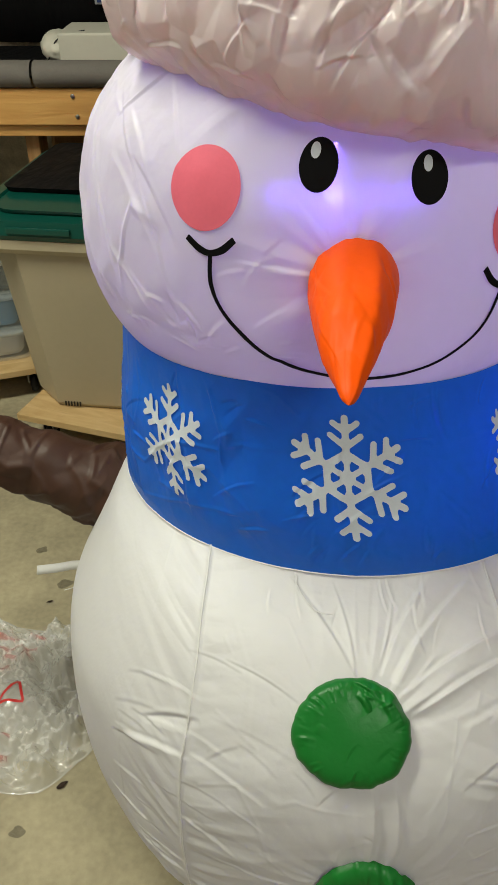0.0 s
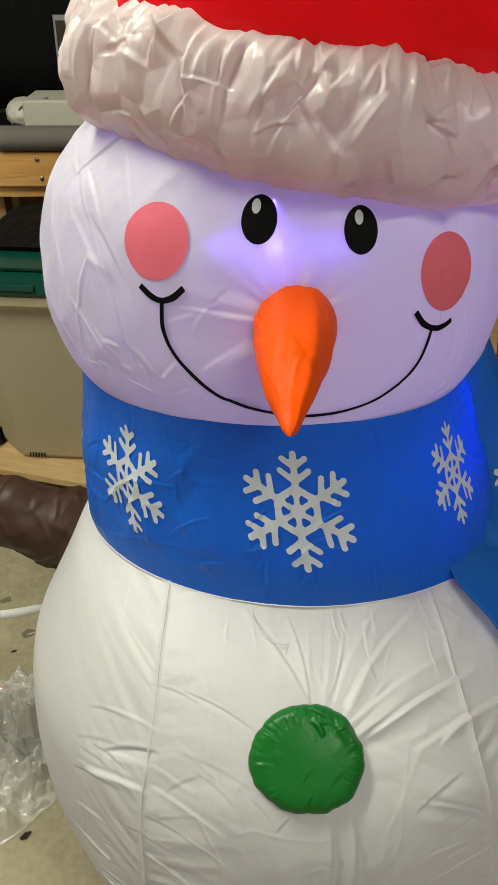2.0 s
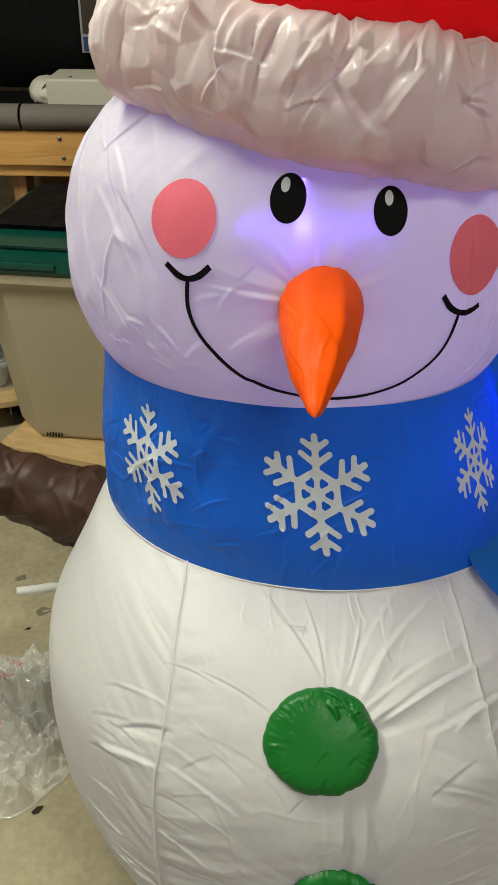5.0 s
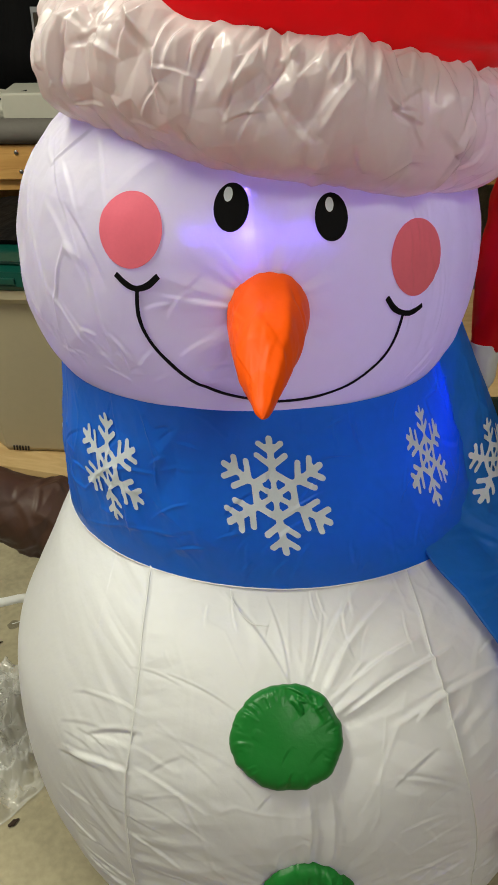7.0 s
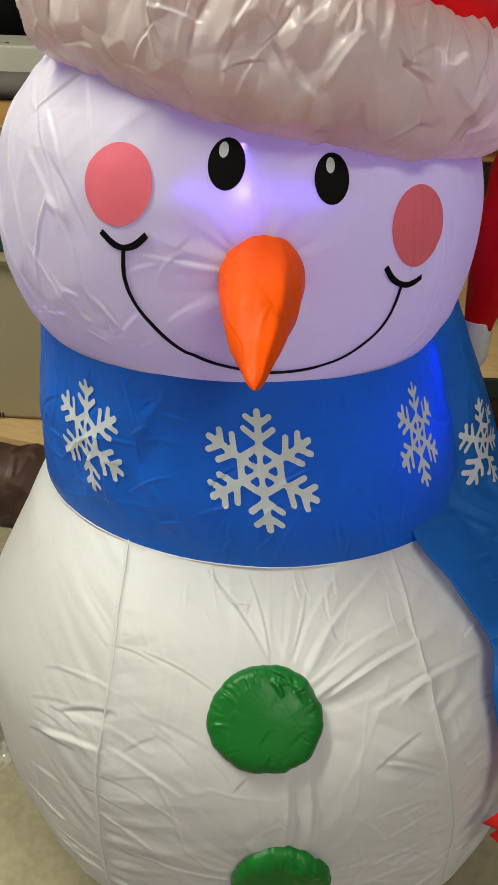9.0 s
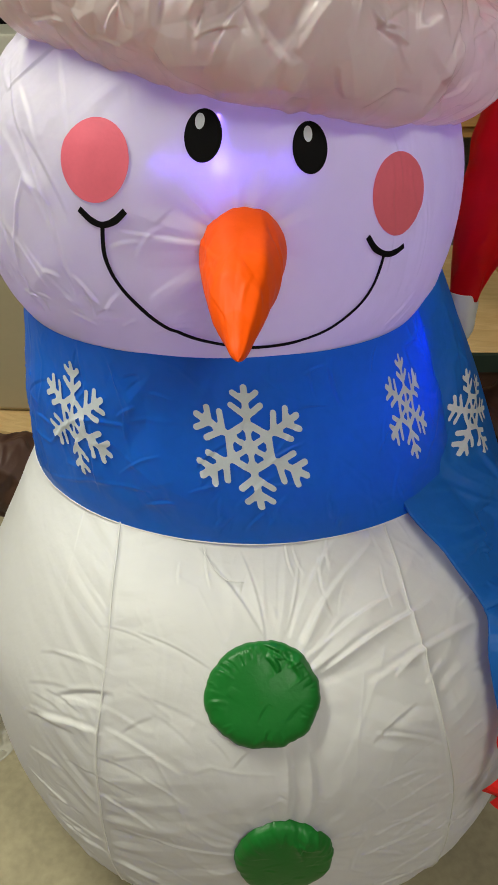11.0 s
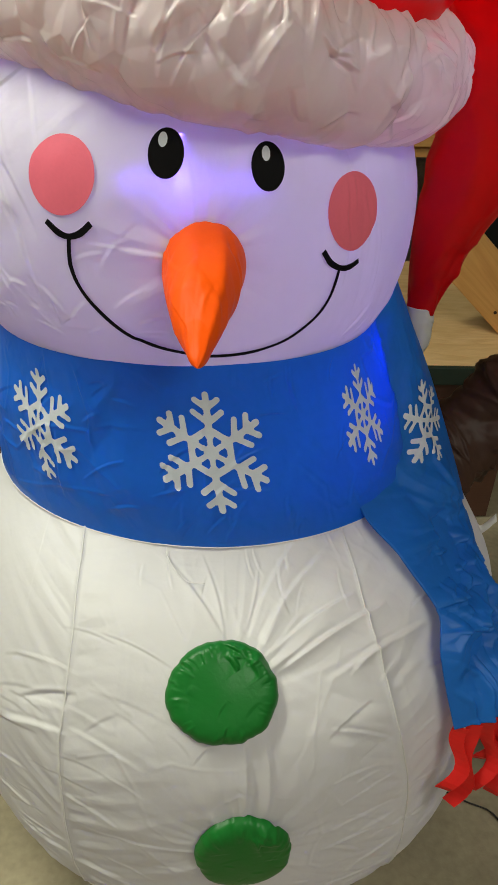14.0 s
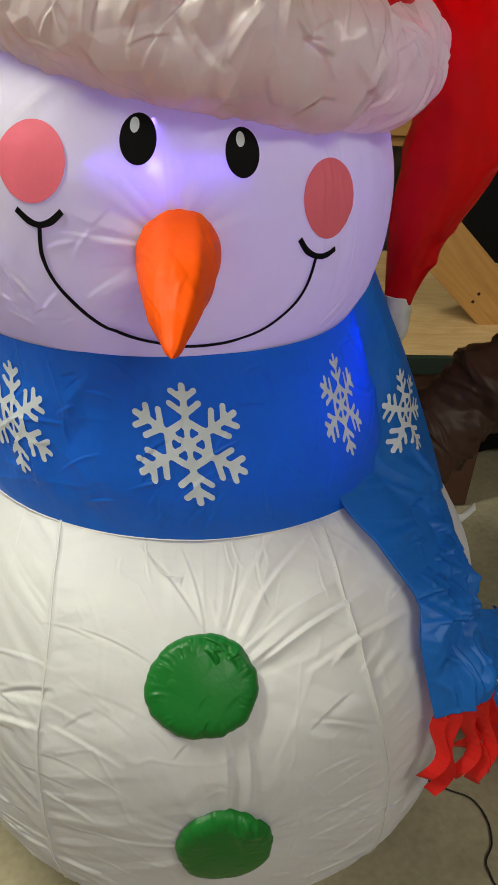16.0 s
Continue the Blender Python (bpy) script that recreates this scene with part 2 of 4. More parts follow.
def cloth(name, fn, us, vs, mat, parent, label="", wrap=False, flip=False, thick=0.0):
    """A sheet whose fn takes arrays."""
    us, vs = np.asarray(us, float), np.asarray(vs, float)
    co = fn(*np.meshgrid(us, vs, indexing="ij")).reshape(-1, 3)
    nu, nv = len(us), len(vs)
    i = np.arange(nu if wrap else nu - 1)[:, None]
    k = np.arange(nv - 1)[None]
    j = (i + 1) % nu
    quads = np.stack([i * nv + k, j * nv + k, j * nv + k + 1, i * nv + k + 1], -1).reshape(-1, 4)
    if flip:
        quads = quads[:, ::-1]
    me = bpy.data.meshes.new(name)
    me.vertices.add(len(co))
    me.vertices.foreach_set("co", co.astype(np.float32).ravel())
    me.loops.add(quads.size)
    me.loops.foreach_set("vertex_index", quads.astype(np.int32).ravel())
    me.polygons.add(len(quads))
    me.polygons.foreach_set("loop_start", np.arange(0, quads.size, 4, dtype=np.int32))
    me.polygons.foreach_set("use_smooth", np.ones(len(quads), bool))
    me.update(calc_edges=True)
    me.validate()
    me.materials.append(mat)
    o = new(name, me)
    if parent is not None:
        o.parent = parent
    if label:
        o["label"] = label
    if thick:
        m = o.modifiers.new("thickness", "SOLIDIFY")
        m.thickness, m.offset = thick, 0
    return o


def box(bm, at, size, bevel=0.003, turn=None, taper=1.0):
    """A bevelled block; taper: how much wider its top is than its foot."""
    r = bmesh.ops.create_cube(bm, size=1)
    vs = r["verts"]
    for v in vs:
        k = taper if v.co.z > 0 else 1
        v.co = Vector((v.co.x * size[0] * k, v.co.y * size[1] * k, v.co.z * size[2]))
    if bevel:
        es = list({e for v in vs for e in v.link_edges})
        b = bmesh.ops.bevel(bm, geom=es, offset=bevel, segments=2, affect="EDGES", profile=0.6)
        vs = list({v for f in b["faces"] for v in f.verts} | {v for v in vs if v.is_valid})
    m = Matrix.Translation(at) @ (turn if turn else Matrix())
    bmesh.ops.transform(bm, matrix=m, verts=[v for v in vs if v.is_valid])


def block(name, at, size, mat, parent=None, label="", bevel=0.003, turn=None, taper=1.0):
    bm = bmesh.new()
    box(bm, (0, 0, 0), size, bevel, None, taper)
    o = part(name, bm, mat, parent, label)
    o.matrix_basis = Matrix.Translation(at) @ (turn if turn else Matrix())
    return o


def curve_at(xs, ys, x):
    """A smooth curve through a few knots; x may be an array."""
    xs, ys, x = np.asarray(xs, float), np.asarray(ys, float), np.asarray(x, float)
    m = np.gradient(ys, xs) if len(xs) > 2 else np.full(2, (ys[1] - ys[0]) / (xs[1] - xs[0]))
    m[1:-1] = (ys[2:] - ys[:-2]) / (xs[2:] - xs[:-2])
    i = np.clip(np.searchsorted(xs, x) - 1, 0, len(xs) - 2)
    h = xs[i + 1] - xs[i]
    t = np.clip((x - xs[i]) / h, 0.0, 1.0)
    return (2 * t**3 - 3 * t**2 + 1) * ys[i] + (t**3 - 2 * t**2 + t) * m[i] * h + (-2 * t**3 + 3 * t**2) * ys[i + 1] + (t**3 - t**2) * m[i + 1] * h


def ridge(x, y, z=0.0):
    """Cloth folds: sharp crests with soft hollows between, 0 to 1."""
    n = noise.noise(Vector((x, y, z)))
    return max(0.0, 1 - abs(n) * 3.2) ** 1.5


def dice(i, j, k):
    """A fixed random number, -0.5 to 0.5, for each whole place."""
    n = (np.asarray(i, np.int64) * 374761393 + np.asarray(j, np.int64) * 668265263 + np.asarray(k, np.int64) * 1442695041) & 0xFFFFFFFF
    n = ((n ^ (n >> 13)) * 1274126177) & 0xFFFFFFFF
    n = ((n ^ (n >> 15)) * 73244475) & 0xFFFFFFFF
    return ((n ^ (n >> 16)) & 0xFFFF) / 65535.0 - 0.5


def soft(x, y, z=0.0):
    """Smooth noise, about -0.5 to 0.5; takes arrays."""
    x, y, z = np.broadcast_arrays(np.asarray(x, float), np.asarray(y, float), np.asarray(z, float))
    i, j, k = np.floor(x), np.floor(y), np.floor(z)
    a, b, c = (t * t * (3 - 2 * t) for t in (x - i, y - j, z - k))
    out = 0.0
    for u, wu in ((0, 1 - a), (1, a)):
        for v, wv in ((0, 1 - b), (1, b)):
            for w, ww in ((0, 1 - c), (1, c)):
                out = out + dice(i + u, j + v, k + w) * wu * wv * ww
    return out


def facets(x, y, seed):
    """Slack, crumpled cloth: flat three-cornered facets that meet in sharp folds, -0.5 to 0.5; takes arrays."""
    x, y = np.asarray(x, float), np.asarray(y, float)
    x, y = x + 0.35 * soft(x * 0.7, y * 0.7, seed), y + 0.35 * soft(x * 0.7, y * 0.7, seed + 9)
    k = (x + y) * 0.366
    i, j = np.floor(x + k), np.floor(y + k)
    a, b = x + k - i, y + k - j
    h00, h11, h10, h01 = dice(i, j, seed), dice(i + 1, j + 1, seed), dice(i + 1, j, seed), dice(i, j + 1, seed)
    return np.where(a > b, h00 * (1 - a) + h10 * (a - b) + h11 * b, h00 * (1 - b) + h01 * (b - a) + h11 * a)


def crests(x, y, seed, width=0.06):
    """Thin straight fold lines, 0 to 1, along which slack cloth stands up."""
    return np.clip(1 - np.abs(facets(x, y, seed)) / width, 0.0, 1.0)


def turned(x, y, way):
    return x * math.cos(way) + y * math.sin(way), y * math.cos(way) - x * math.sin(way)


def creases(x, y, seed, way=0.0, fine=0.4):
    """Facets at two sizes, turned by way."""
    x, y = turned(x, y, way)
    u, v = turned(x * 2.3, y * 2.3, 0.7)
    return facets(x, y, seed) + fine * facets(u, v, seed + 20)


def patchy(x, y, seed):
    """0 to 1: where cloth is slack."""
    return np.clip(0.5 + 1.6 * soft(x, y, seed), 0.0, 1.0)


def tucks(x, y, seed):
    """Short sharp tucks across x, uneven along y."""
    return facets(x, y, seed) + 0.5 * facets(x * 2.1 + 3, y * 1.7, seed + 11)


def rays_of(t, count, r, seed):
    """Folds that fan out from a gathered spot; t: angle, r: way out."""
    return facets(t * count, r, seed) + 0.5 * facets(t * count * 2.2, r * 1.3, seed + 13)


def fold(x, y, x0, y0, x1, y1, high, wide):
    """One sharp crease in taut cloth, from one place to another: a crest, steep on one side."""
    x, y = np.broadcast_arrays(np.asarray(x, float), np.asarray(y, float))
    out = np.zeros(x.size)
    m = wide * 9
    near = np.flatnonzero((x > min(x0, x1) - m) & (x < max(x0, x1) + m) & (y > min(y0, y1) - m) & (y < max(y0, y1) + m))
    if len(near):
        x, y = x.ravel()[near], y.ravel()[near]
        dx, dy = x1 - x0, y1 - y0
        ln = math.hypot(dx, dy)
        t = np.clip(((x - x0) * dx + (y - y0) * dy) / ln**2, 0, 1)
        d = ((y - y0) * dx - (x - x0) * dy) / ln - 0.06 * ln * np.sin(np.pi * t)
        w = np.exp(-np.abs(d) / np.where(d > 0, wide, wide * 2.2)) - 0.45 * np.exp(-((d - wide * 1.3) / wide) ** 2)
        out[near] = high * w * np.sin(np.pi * t) ** 0.7 * (np.abs(d) < m)
    return out


def folds(x, y, seed, count, xs, ys, way, spread, length, high, wide):
    """Many creases strewn over a stretch of cloth, running about one way (radians)."""
    x, y = np.broadcast_arrays(np.asarray(x, float), np.asarray(y, float))
    rnd, out = random.Random(seed), np.zeros(x.size)
    for i in range(count):
        cx, cy = rnd.uniform(*xs), rnd.uniform(*ys)
        a, ln = way + rnd.uniform(-spread, spread), rnd.uniform(*length) / 2
        h = high * rnd.uniform(0.35, 1.0) * rnd.choice((1, 1, -1))
        out = out + fold(x, y, cx - ln * math.cos(a), cy - ln * math.sin(a), cx + ln * math.cos(a), cy + ln * math.sin(a), h, wide * rnd.uniform(0.6, 1.4))
    return out.reshape(x.shape)


def tube(name, knots, mat, parent, label="", around=28, along=60, wrinkle=0.0, seed=0.0, freq=(4.0, 14.0), flat=1.0, closed=True, up=(0, 1, 0)):
    """A limp tube through knots (x, y, z, radius)."""
    ts = list(range(len(knots)))
    cols = list(zip(*knots))

    def centre(t):
        return Vector([float(curve_at(ts, cols[k], t)) for k in range(3)])
    verts = []
    for i in range(along):
        t = (len(knots) - 1) * i / (along - 1)
        c = centre(t)
        d = (centre(min(t + 0.02, len(knots) - 1)) - centre(max(t - 0.02, 0))).normalized()
        e1 = Vector(up).cross(d).normalized()
        e2 = d.cross(e1)
        r = curve_at(ts, cols[3], t)
        a = 2 * np.pi * np.arange(around) / around
        w = np.zeros(around)
        if wrinkle:
            b = np.abs(a / np.pi - 1.0)
            w = wrinkle * min(1.0, r / 0.08) * (2.4 * creases(b * freq[0], t * freq[1] * 0.1, seed, 0.5) + 0.45 * crests(b * freq[0] * 1.3, t * freq[1] * 0.13, seed + 3, 0.10) + 0.8 * soft(np.cos(a) * 1.6, np.sin(a) * 1.6, seed + t * 2.2))
        for k in range(around):
            verts.append(c + (e1 * math.cos(a[k]) + e2 * math.sin(a[k]) * flat) * float(r + w[k]))
    faces = [f[::-1] for f in grid_faces(along, around, False)]
    for i in range(along - 1):
        faces.append((i * around + around - 1, i * around, (i + 1) * around, (i + 1) * around + around - 1)[::1])
    if closed:
        for i in (0, along - 1):
            verts.append(centre((len(knots) - 1) * i / (along - 1)))
            for k in range(around):
                a, b = i * around + k, i * around + (k + 1) % around
                faces.append((a, b, len(verts) - 1) if i else (b, a, len(verts) - 1))
    o = obj(name, verts, faces, mat, parent, label)
    return o


def cord(name, pts, radius, mat, parent=None, label="", flat=1.0):
    return tube(name, [(*p, radius) for p in pts], mat, parent, label, around=8, along=10 * len(pts), flat=flat, up=(0.3, 0.2, 1))


# ---- the room ----
def plane_wall(name, at, size, mat, label):
    return tagged(block(name, at, size, mat, bevel=0.0), label, "wall" if "wall" in name else name, kind="structure")


def room():
    floor = block("floor", (0, 0.5, -0.05), (6.0, 5.2, 0.1), CONCRETE, bevel=0.0)
    tagged(floor, "bare grey-tan concrete garage floor with stains", "floor", kind="structure")
    plane_wall("wall_north", (0, 2.85, 1.25), (6.0, 0.1, 2.5), ROUGH_WALL, "rough speckled block wall behind the workbench")
    plane_wall("wall_south", (0, -2.1, 1.25), (6.0, 0.1, 2.5), PLAIN_WALL, "plain painted garage wall")
    plane_wall("wall_west", (-2.9, 0.4, 1.25), (0.1, 4.9, 2.5), PLAIN_WALL, "plain painted garage wall")
    plane_wall("wall_east", (2.9, 0.4, 1.25), (0.1, 4.9, 2.5), PLAIN_WALL, "plain painted garage wall")
    tagged(block("ceiling", (0, 0.4, 2.55), (6.0, 5.0, 0.1), PLAIN_WALL, bevel=0.0), "plain painted garage ceiling", "ceiling", kind="structure")
    # fixtures for both strips, assumed and out of view
    for (x, y), along_y in zip(STRIPS, (True, False)):
        lamp = thing("assumed_strip_lamp", "white ceiling strip lamp with a long diffuser, assumed out of view", "lamp", "strip lamps")
        sx, sy = (0.2, 1.3) if along_y else (1.3, 0.2)
        block("housing", (x, y, 2.475), (sx, sy, 0.05), CARTON_WHITE, lamp)
        block("diffuser", (x, y, 2.44), (sx * 0.85, sy * 0.95, 0.02), LAMP_GLOW, lamp)


room()


# ---- the inflatable figure ----
snowman = thing("inflatable_snowman", "inflated white nylon snowman decoration standing on the concrete floor", "inflatable decoration")

HEAD = dict(c=(0.094, 0.854, 0.874), ax=0.258, ay=0.213, top=0.225, foot=0.199, n=2.326, roll=0.068)
MOUTH = [(-26.7, 3.7), (-26.3, -0.8), (-23.8, -6.0), (-19.4, -11.3), (-14.4, -16.0), (-9.3, -18.8), (-2.8, -20.9), (4.5, -22.0), (11.8, -21.2), (17.0, -19.5), (22.2, -16.6), (26.0, -12.7), (29.1, -8.5), (31.0, -3.9), (32.0, 0.9)]


def head_at(a, p, lift=0.0):
    """A place on the head: degrees round it from its front, degrees up."""
    h = HEAD
    a, p = np.asarray(a, float), np.asarray(p, float)
    k, ca, sp = 2 / h["n"], np.maximum(np.cos(np.radians(p)), 0.0), np.sin(np.radians(p))
    flat, up = ca**k, np.sign(sp) * np.abs(sp)**k
    x, y = h["ax"] * flat * np.sin(np.radians(a)), -h["ay"] * flat * np.cos(np.radians(a))
    z = np.where(up > 0, h["top"], h["foot"]) * up
    nrm = unit(vec(x / h["ax"]**2, y / h["ay"]**2, z / 0.21**2))
    x = x * (1 - 0.060 * np.clip((p - 18) / 26, 0.0, 1.0) * np.clip(-a / 40, 0.0, 1.0))
    side = np.clip((np.abs(a) - 14) / 30, 0.0, 1.0) * np.where(a > 0, 0.45, 1.0)
    w = 0.006 * soft(x * 9, y * 9, z * 9)
    w = w + 0.0030 * creases(a * 0.070, p * 0.050, 3.0, np.pi * 0.28) * (0.16 + 0.84 * side) * patchy(a * 0.03, p * 0.04, 6.0)
    w = w + 0.0022 * creases(a * 0.16, p * 0.10, 8.0, 0.8) * (0.10 + 0.9 * side)
    # tucks gathered at the nose
    r = np.hypot(a, (p - 3) * 0.9)
    w = w + 0.0080 * rays_of(np.arctan2(p - 3, a), 2.4, r * 0.05, 11.0) * np.clip(1 - r / 26, 0, 1) * np.clip(r / 9, 0, 1)
    w = w + 0.0030 * crests(*turned(a * 0.060, p * 0.045, 0.9), 13, 0.05) * side * (a < 0) * patchy(a * 0.04, p * 0.05, 16)
    mx, my = a * 0.0042, p * 0.0037
    w = w + folds(mx, my, 5, 16, (-0.34, -0.17), (-0.05, 0.11), -0.80, 0.20, (0.07, 0.16), 0.0017, 0.0032)
    w = w + folds(mx, my, 6, 22, (-0.25, -0.13), (-0.11, -0.03), -0.75, 0.8, (0.015, 0.04), 0.0020, 0.0022)
    w = w + folds(mx, my, 7, 12, (-0.12, -0.03), (-0.08, 0.02), 0.55, 0.5, (0.02, 0.06), 0.0013, 0.0022)
    w = w + folds(mx, my, 9, 10, (0.13, 0.19), (0.0, 0.09), -1.5, 0.15, (0.03, 0.07), 0.0012, 0.0025)
    w = w + folds(mx, my, 10, 8, (0.16, 0.30), (-0.10, -0.03), 1.0, 0.3, (0.02, 0.05), 0.0018, 0.0022)
    w = w * np.clip((p + 26) / 9, 0.0, 1.0)
    q = vec(x, y, z) + nrm * (w + lift)[..., None]
    c, s = math.cos(h["roll"]), math.sin(h["roll"])
    return np.array(h["c"]) + vec(q[..., 0] * c + q[..., 2] * s, q[..., 1], -q[..., 0] * s + q[..., 2] * c)


cloth("head", head_at, np.r_[np.arange(-180, -110, 3.0), np.arange(-110, 110, 0.3), np.arange(110, 180, 3.0)], np.r_[np.linspace(-88, -46, 30), np.arange(-45, 60, 0.3), np.linspace(61, 88, 12)], FACE_NYLON, snowman, "white head glowing lavender from inside", wrap=True)


def spot(a, p, lift=0.0):
    return Vector(head_at(a, p, lift))


def face_disc(name, a, p, ra, rp, mat, parent, label, lean=0.0, lift=0.0012, rings=20, around=80):
    """An oval print on the head, ra and rp degrees wide and high."""
    verts, faces = [spot(a, p, lift)], []
    c, s = math.cos(radians(lean)), math.sin(radians(lean))
    for i in range(1, rings + 1):
        for k in range(around):
            t = 2 * math.pi * k / around
            u, v = math.cos(t) * i / rings, math.sin(t) * i / rings
            u, v = u * ra, v * rp
            verts.append(spot(a + u * c + v * s * ra / rp, p + v * c - u * s * rp / ra, lift))
    for k in range(around):
        faces.append((0, 1 + k, 1 + (k + 1) % around))
        for i in range(rings - 1):
            b, d = 1 + i * around, 1 + (i + 1) * around
            faces.append((b + k, d + k, d + (k + 1) % around, b + (k + 1) % around))
    return obj(name, verts, faces, mat, parent, label)


def face_line(name, pts, width, mat, parent, label, lift=0.0013, steps=6):
    """A printed line through places on the head."""
    ts = list(range(len(pts)))
    n = (len(pts) - 1) * steps + 1
    mid = [spot(curve_at(ts, [q[0] for q in pts], i / steps), curve_at(ts, [q[1] for q in pts], i / steps), lift) for i in range(n)]
    centre = Vector(HEAD["c"])
    verts = []
    for i, q in enumerate(mid):
        d = (mid[min(i + 1, n - 1)] - mid[max(i - 1, 0)]).normalized()
        e = d.cross((q - centre).normalized()).normalized()
        w = width * (1 + 0.3 * float(soft(i * 0.33, 0.5, 7.0)))
        verts += [q - e * w / 2, q + e * w / 2]
    return obj(name, verts, [(2 * i, 2 * i + 1, 2 * i + 3, 2 * i + 2) for i in range(n - 1)], mat, parent, label)


for a, p, ra, rp, ga, gp, lean in ((-8.1, 23.2, 3.65, 5.5, -9.0, 25.9, 1.0), (13.2, 22.2, 3.75, 5.5, 12.7, 24.9, 9.0)):
    eye = face_disc("eye", a, p, ra, rp, BLACK_PRINT, snowman, "black oval printed eye", lean)
    face_disc("highlight", ga, gp, 0.95, 1.7, WHITE_PRINT, eye, "small white highlight", lean, lift=0.002, rings=3, around=20)
face_disc("cheek", -29.4, 15.6, 7.5, 8.4, PINK_PRINT, snowman, "round pink printed cheek", -18)
face_disc("cheek", 35.2, 12.3, 7.7, 8.6, PINK_PRINT, snowman, "round pink printed cheek", 20)
face_line("mouth", MOUTH, 0.0043, BLACK_PRINT, snowman, "thin black printed smile")
face_line("smile_crease", [(-31.9, 5.6), (-29.1, 4.0), (-26.7, 3.6), (-24.2, 4.6), (-22.0, 6.8)], 0.0058, BLACK_PRINT, snowman, "short black printed curve")
face_line("smile_crease", [(27.0, 4.2), (29.2, 2.0), (32.0, 0.9), (35.0, 0.8), (37.8, 1.6)], 0.0058, BLACK_PRINT, snowman, "short black printed curve")


def carrot():
    base, tip = Vector((0.099, 0.668, 0.893)), Vector((0.085, 0.503, 0.853))
    d = (tip - base).normalized()
    e1 = d.cross(Vector((0, 0, 1))).normalized()
    e2 = e1.cross(d)
    ts, rs = (0, 0.12, 0.25, 0.4, 0.6, 0.8, 0.95, 1), (0.031, 0.0370, 0.0382, 0.0345, 0.0245, 0.0135, 0.006, 0.0002)

    def at(a, t):
        r = curve_at(ts, rs, t)
        fold = 1 + 0.08 * (np.abs(np.sin(a * 1.5 + 0.5 + t * 0.8)) - 0.6) * np.minimum(1, t * 2.5) + 0.10 * np.cos(a - 2.9) * np.clip(1 - t * 1.7, 0, 1) + 0.11 * np.exp(-((a - 2.05 - 0.25 * t) / 0.22) ** 2) * np.clip(t * 3, 0, 1)
        fold = fold + (0.24 * facets(np.cos(a) * 0.8 + 4, np.sin(a) * 0.8 + t * 4.4, 63) + 0.08 * facets(np.cos(a) * 1.5, np.sin(a) * 1.5 + t * 8, 65)) * np.clip(t * 4, 0, 1)
        fold = fold + folds(a * 0.033, t * 0.17, 64, 26, (0.0, 0.21), (0.02, 0.15), 1.5, 0.6, (0.03, 0.08), 0.036, 0.0026)
        sag = -0.006 * np.sin(np.pi * t)
        ax = np.array(base) + (np.array(tip) - np.array(base)) * t[..., None]
        return ax + (np.array(e1) * np.cos(a)[..., None] + np.array(e2) * np.sin(a)[..., None]) * (r * fold)[..., None] + vec(0, 0, sag)
    cloth("carrot_nose", at, np.linspace(0, 2 * math.pi, 161)[:-1], np.linspace(0, 1, 120), ORANGE_NYLON, snowman, "bright orange stuffed carrot nose", wrap=True)


carrot()

# body: level rings (height, centre x, centre y, half width, half depth)
RINGS = [(0.0, 0.163, 0.807, 0.209, 0.20), (0.03, 0.163, 0.807, 0.270, 0.26), (0.07, 0.162, 0.807, 0.324, 0.315), (0.13, 0.158, 0.807, 0.364, 0.358),
         (0.20, 0.152, 0.807, 0.379, 0.378), (0.27, 0.148, 0.807, 0.382, 0.381), (0.34, 0.147, 0.807, 0.380, 0.378), (0.40, 0.147, 0.807, 0.372, 0.369),
         (0.45, 0.150, 0.809, 0.353, 0.350), (0.50, 0.148, 0.819, 0.325, 0.316), (0.53, 0.142, 0.835, 0.304, 0.284), (0.56, 0.136, 0.858, 0.279, 0.228), (0.62, 0.125, 0.862, 0.24, 0.19)]
RZ = [r[0] for r in RINGS]
BUTTONS = [(0.112, 0.487, 0.0575, 0.0525), (0.134, 0.305, 0.052, 0.058)]
SEAM_Z = (0.0, 0.15, 0.31, 0.39, 0.46, 0.51, 0.55, 0.62)
SEAMS = [(-34.0, -32.5, -32.5, -33.0, -34.4, -35.3, -36.0, -37.0), (27.0, 28.8, 28.6, 26.4, 24.4, 24.6, 27.2, 31.0)]


def ring_at(z):
    return [curve_at(RZ, [r[k] for r in RINGS], z) for k in (1, 2, 3, 4)]


def seam_angle(z, k):
    return curve_at(SEAM_Z, SEAMS[k], z)


def body_flat(a, z):
    cx, cy, rx, ry = ring_at(z)
    return vec(cx + rx * np.sin(np.radians(a)), cy - ry * np.cos(np.radians(a)), z)


def body_normal(a, z):
    du = body_flat(a + 1, z) - body_flat(a - 1, z)
    dv = body_flat(a, np.minimum(z + 0.006, 0.62)) - body_flat(a, np.maximum(z - 0.006, 0.0))
    return unit(np.cross(du, dv))


# way over the cloth from the floor up the front
ARC_Z = np.linspace(0, 0.62, 200)
ARC_Y = ring_at(ARC_Z)[1] - ring_at(ARC_Z)[3]
ARC = np.r_[0, np.cumsum(np.hypot(np.diff(ARC_Z), np.diff(ARC_Y)))]


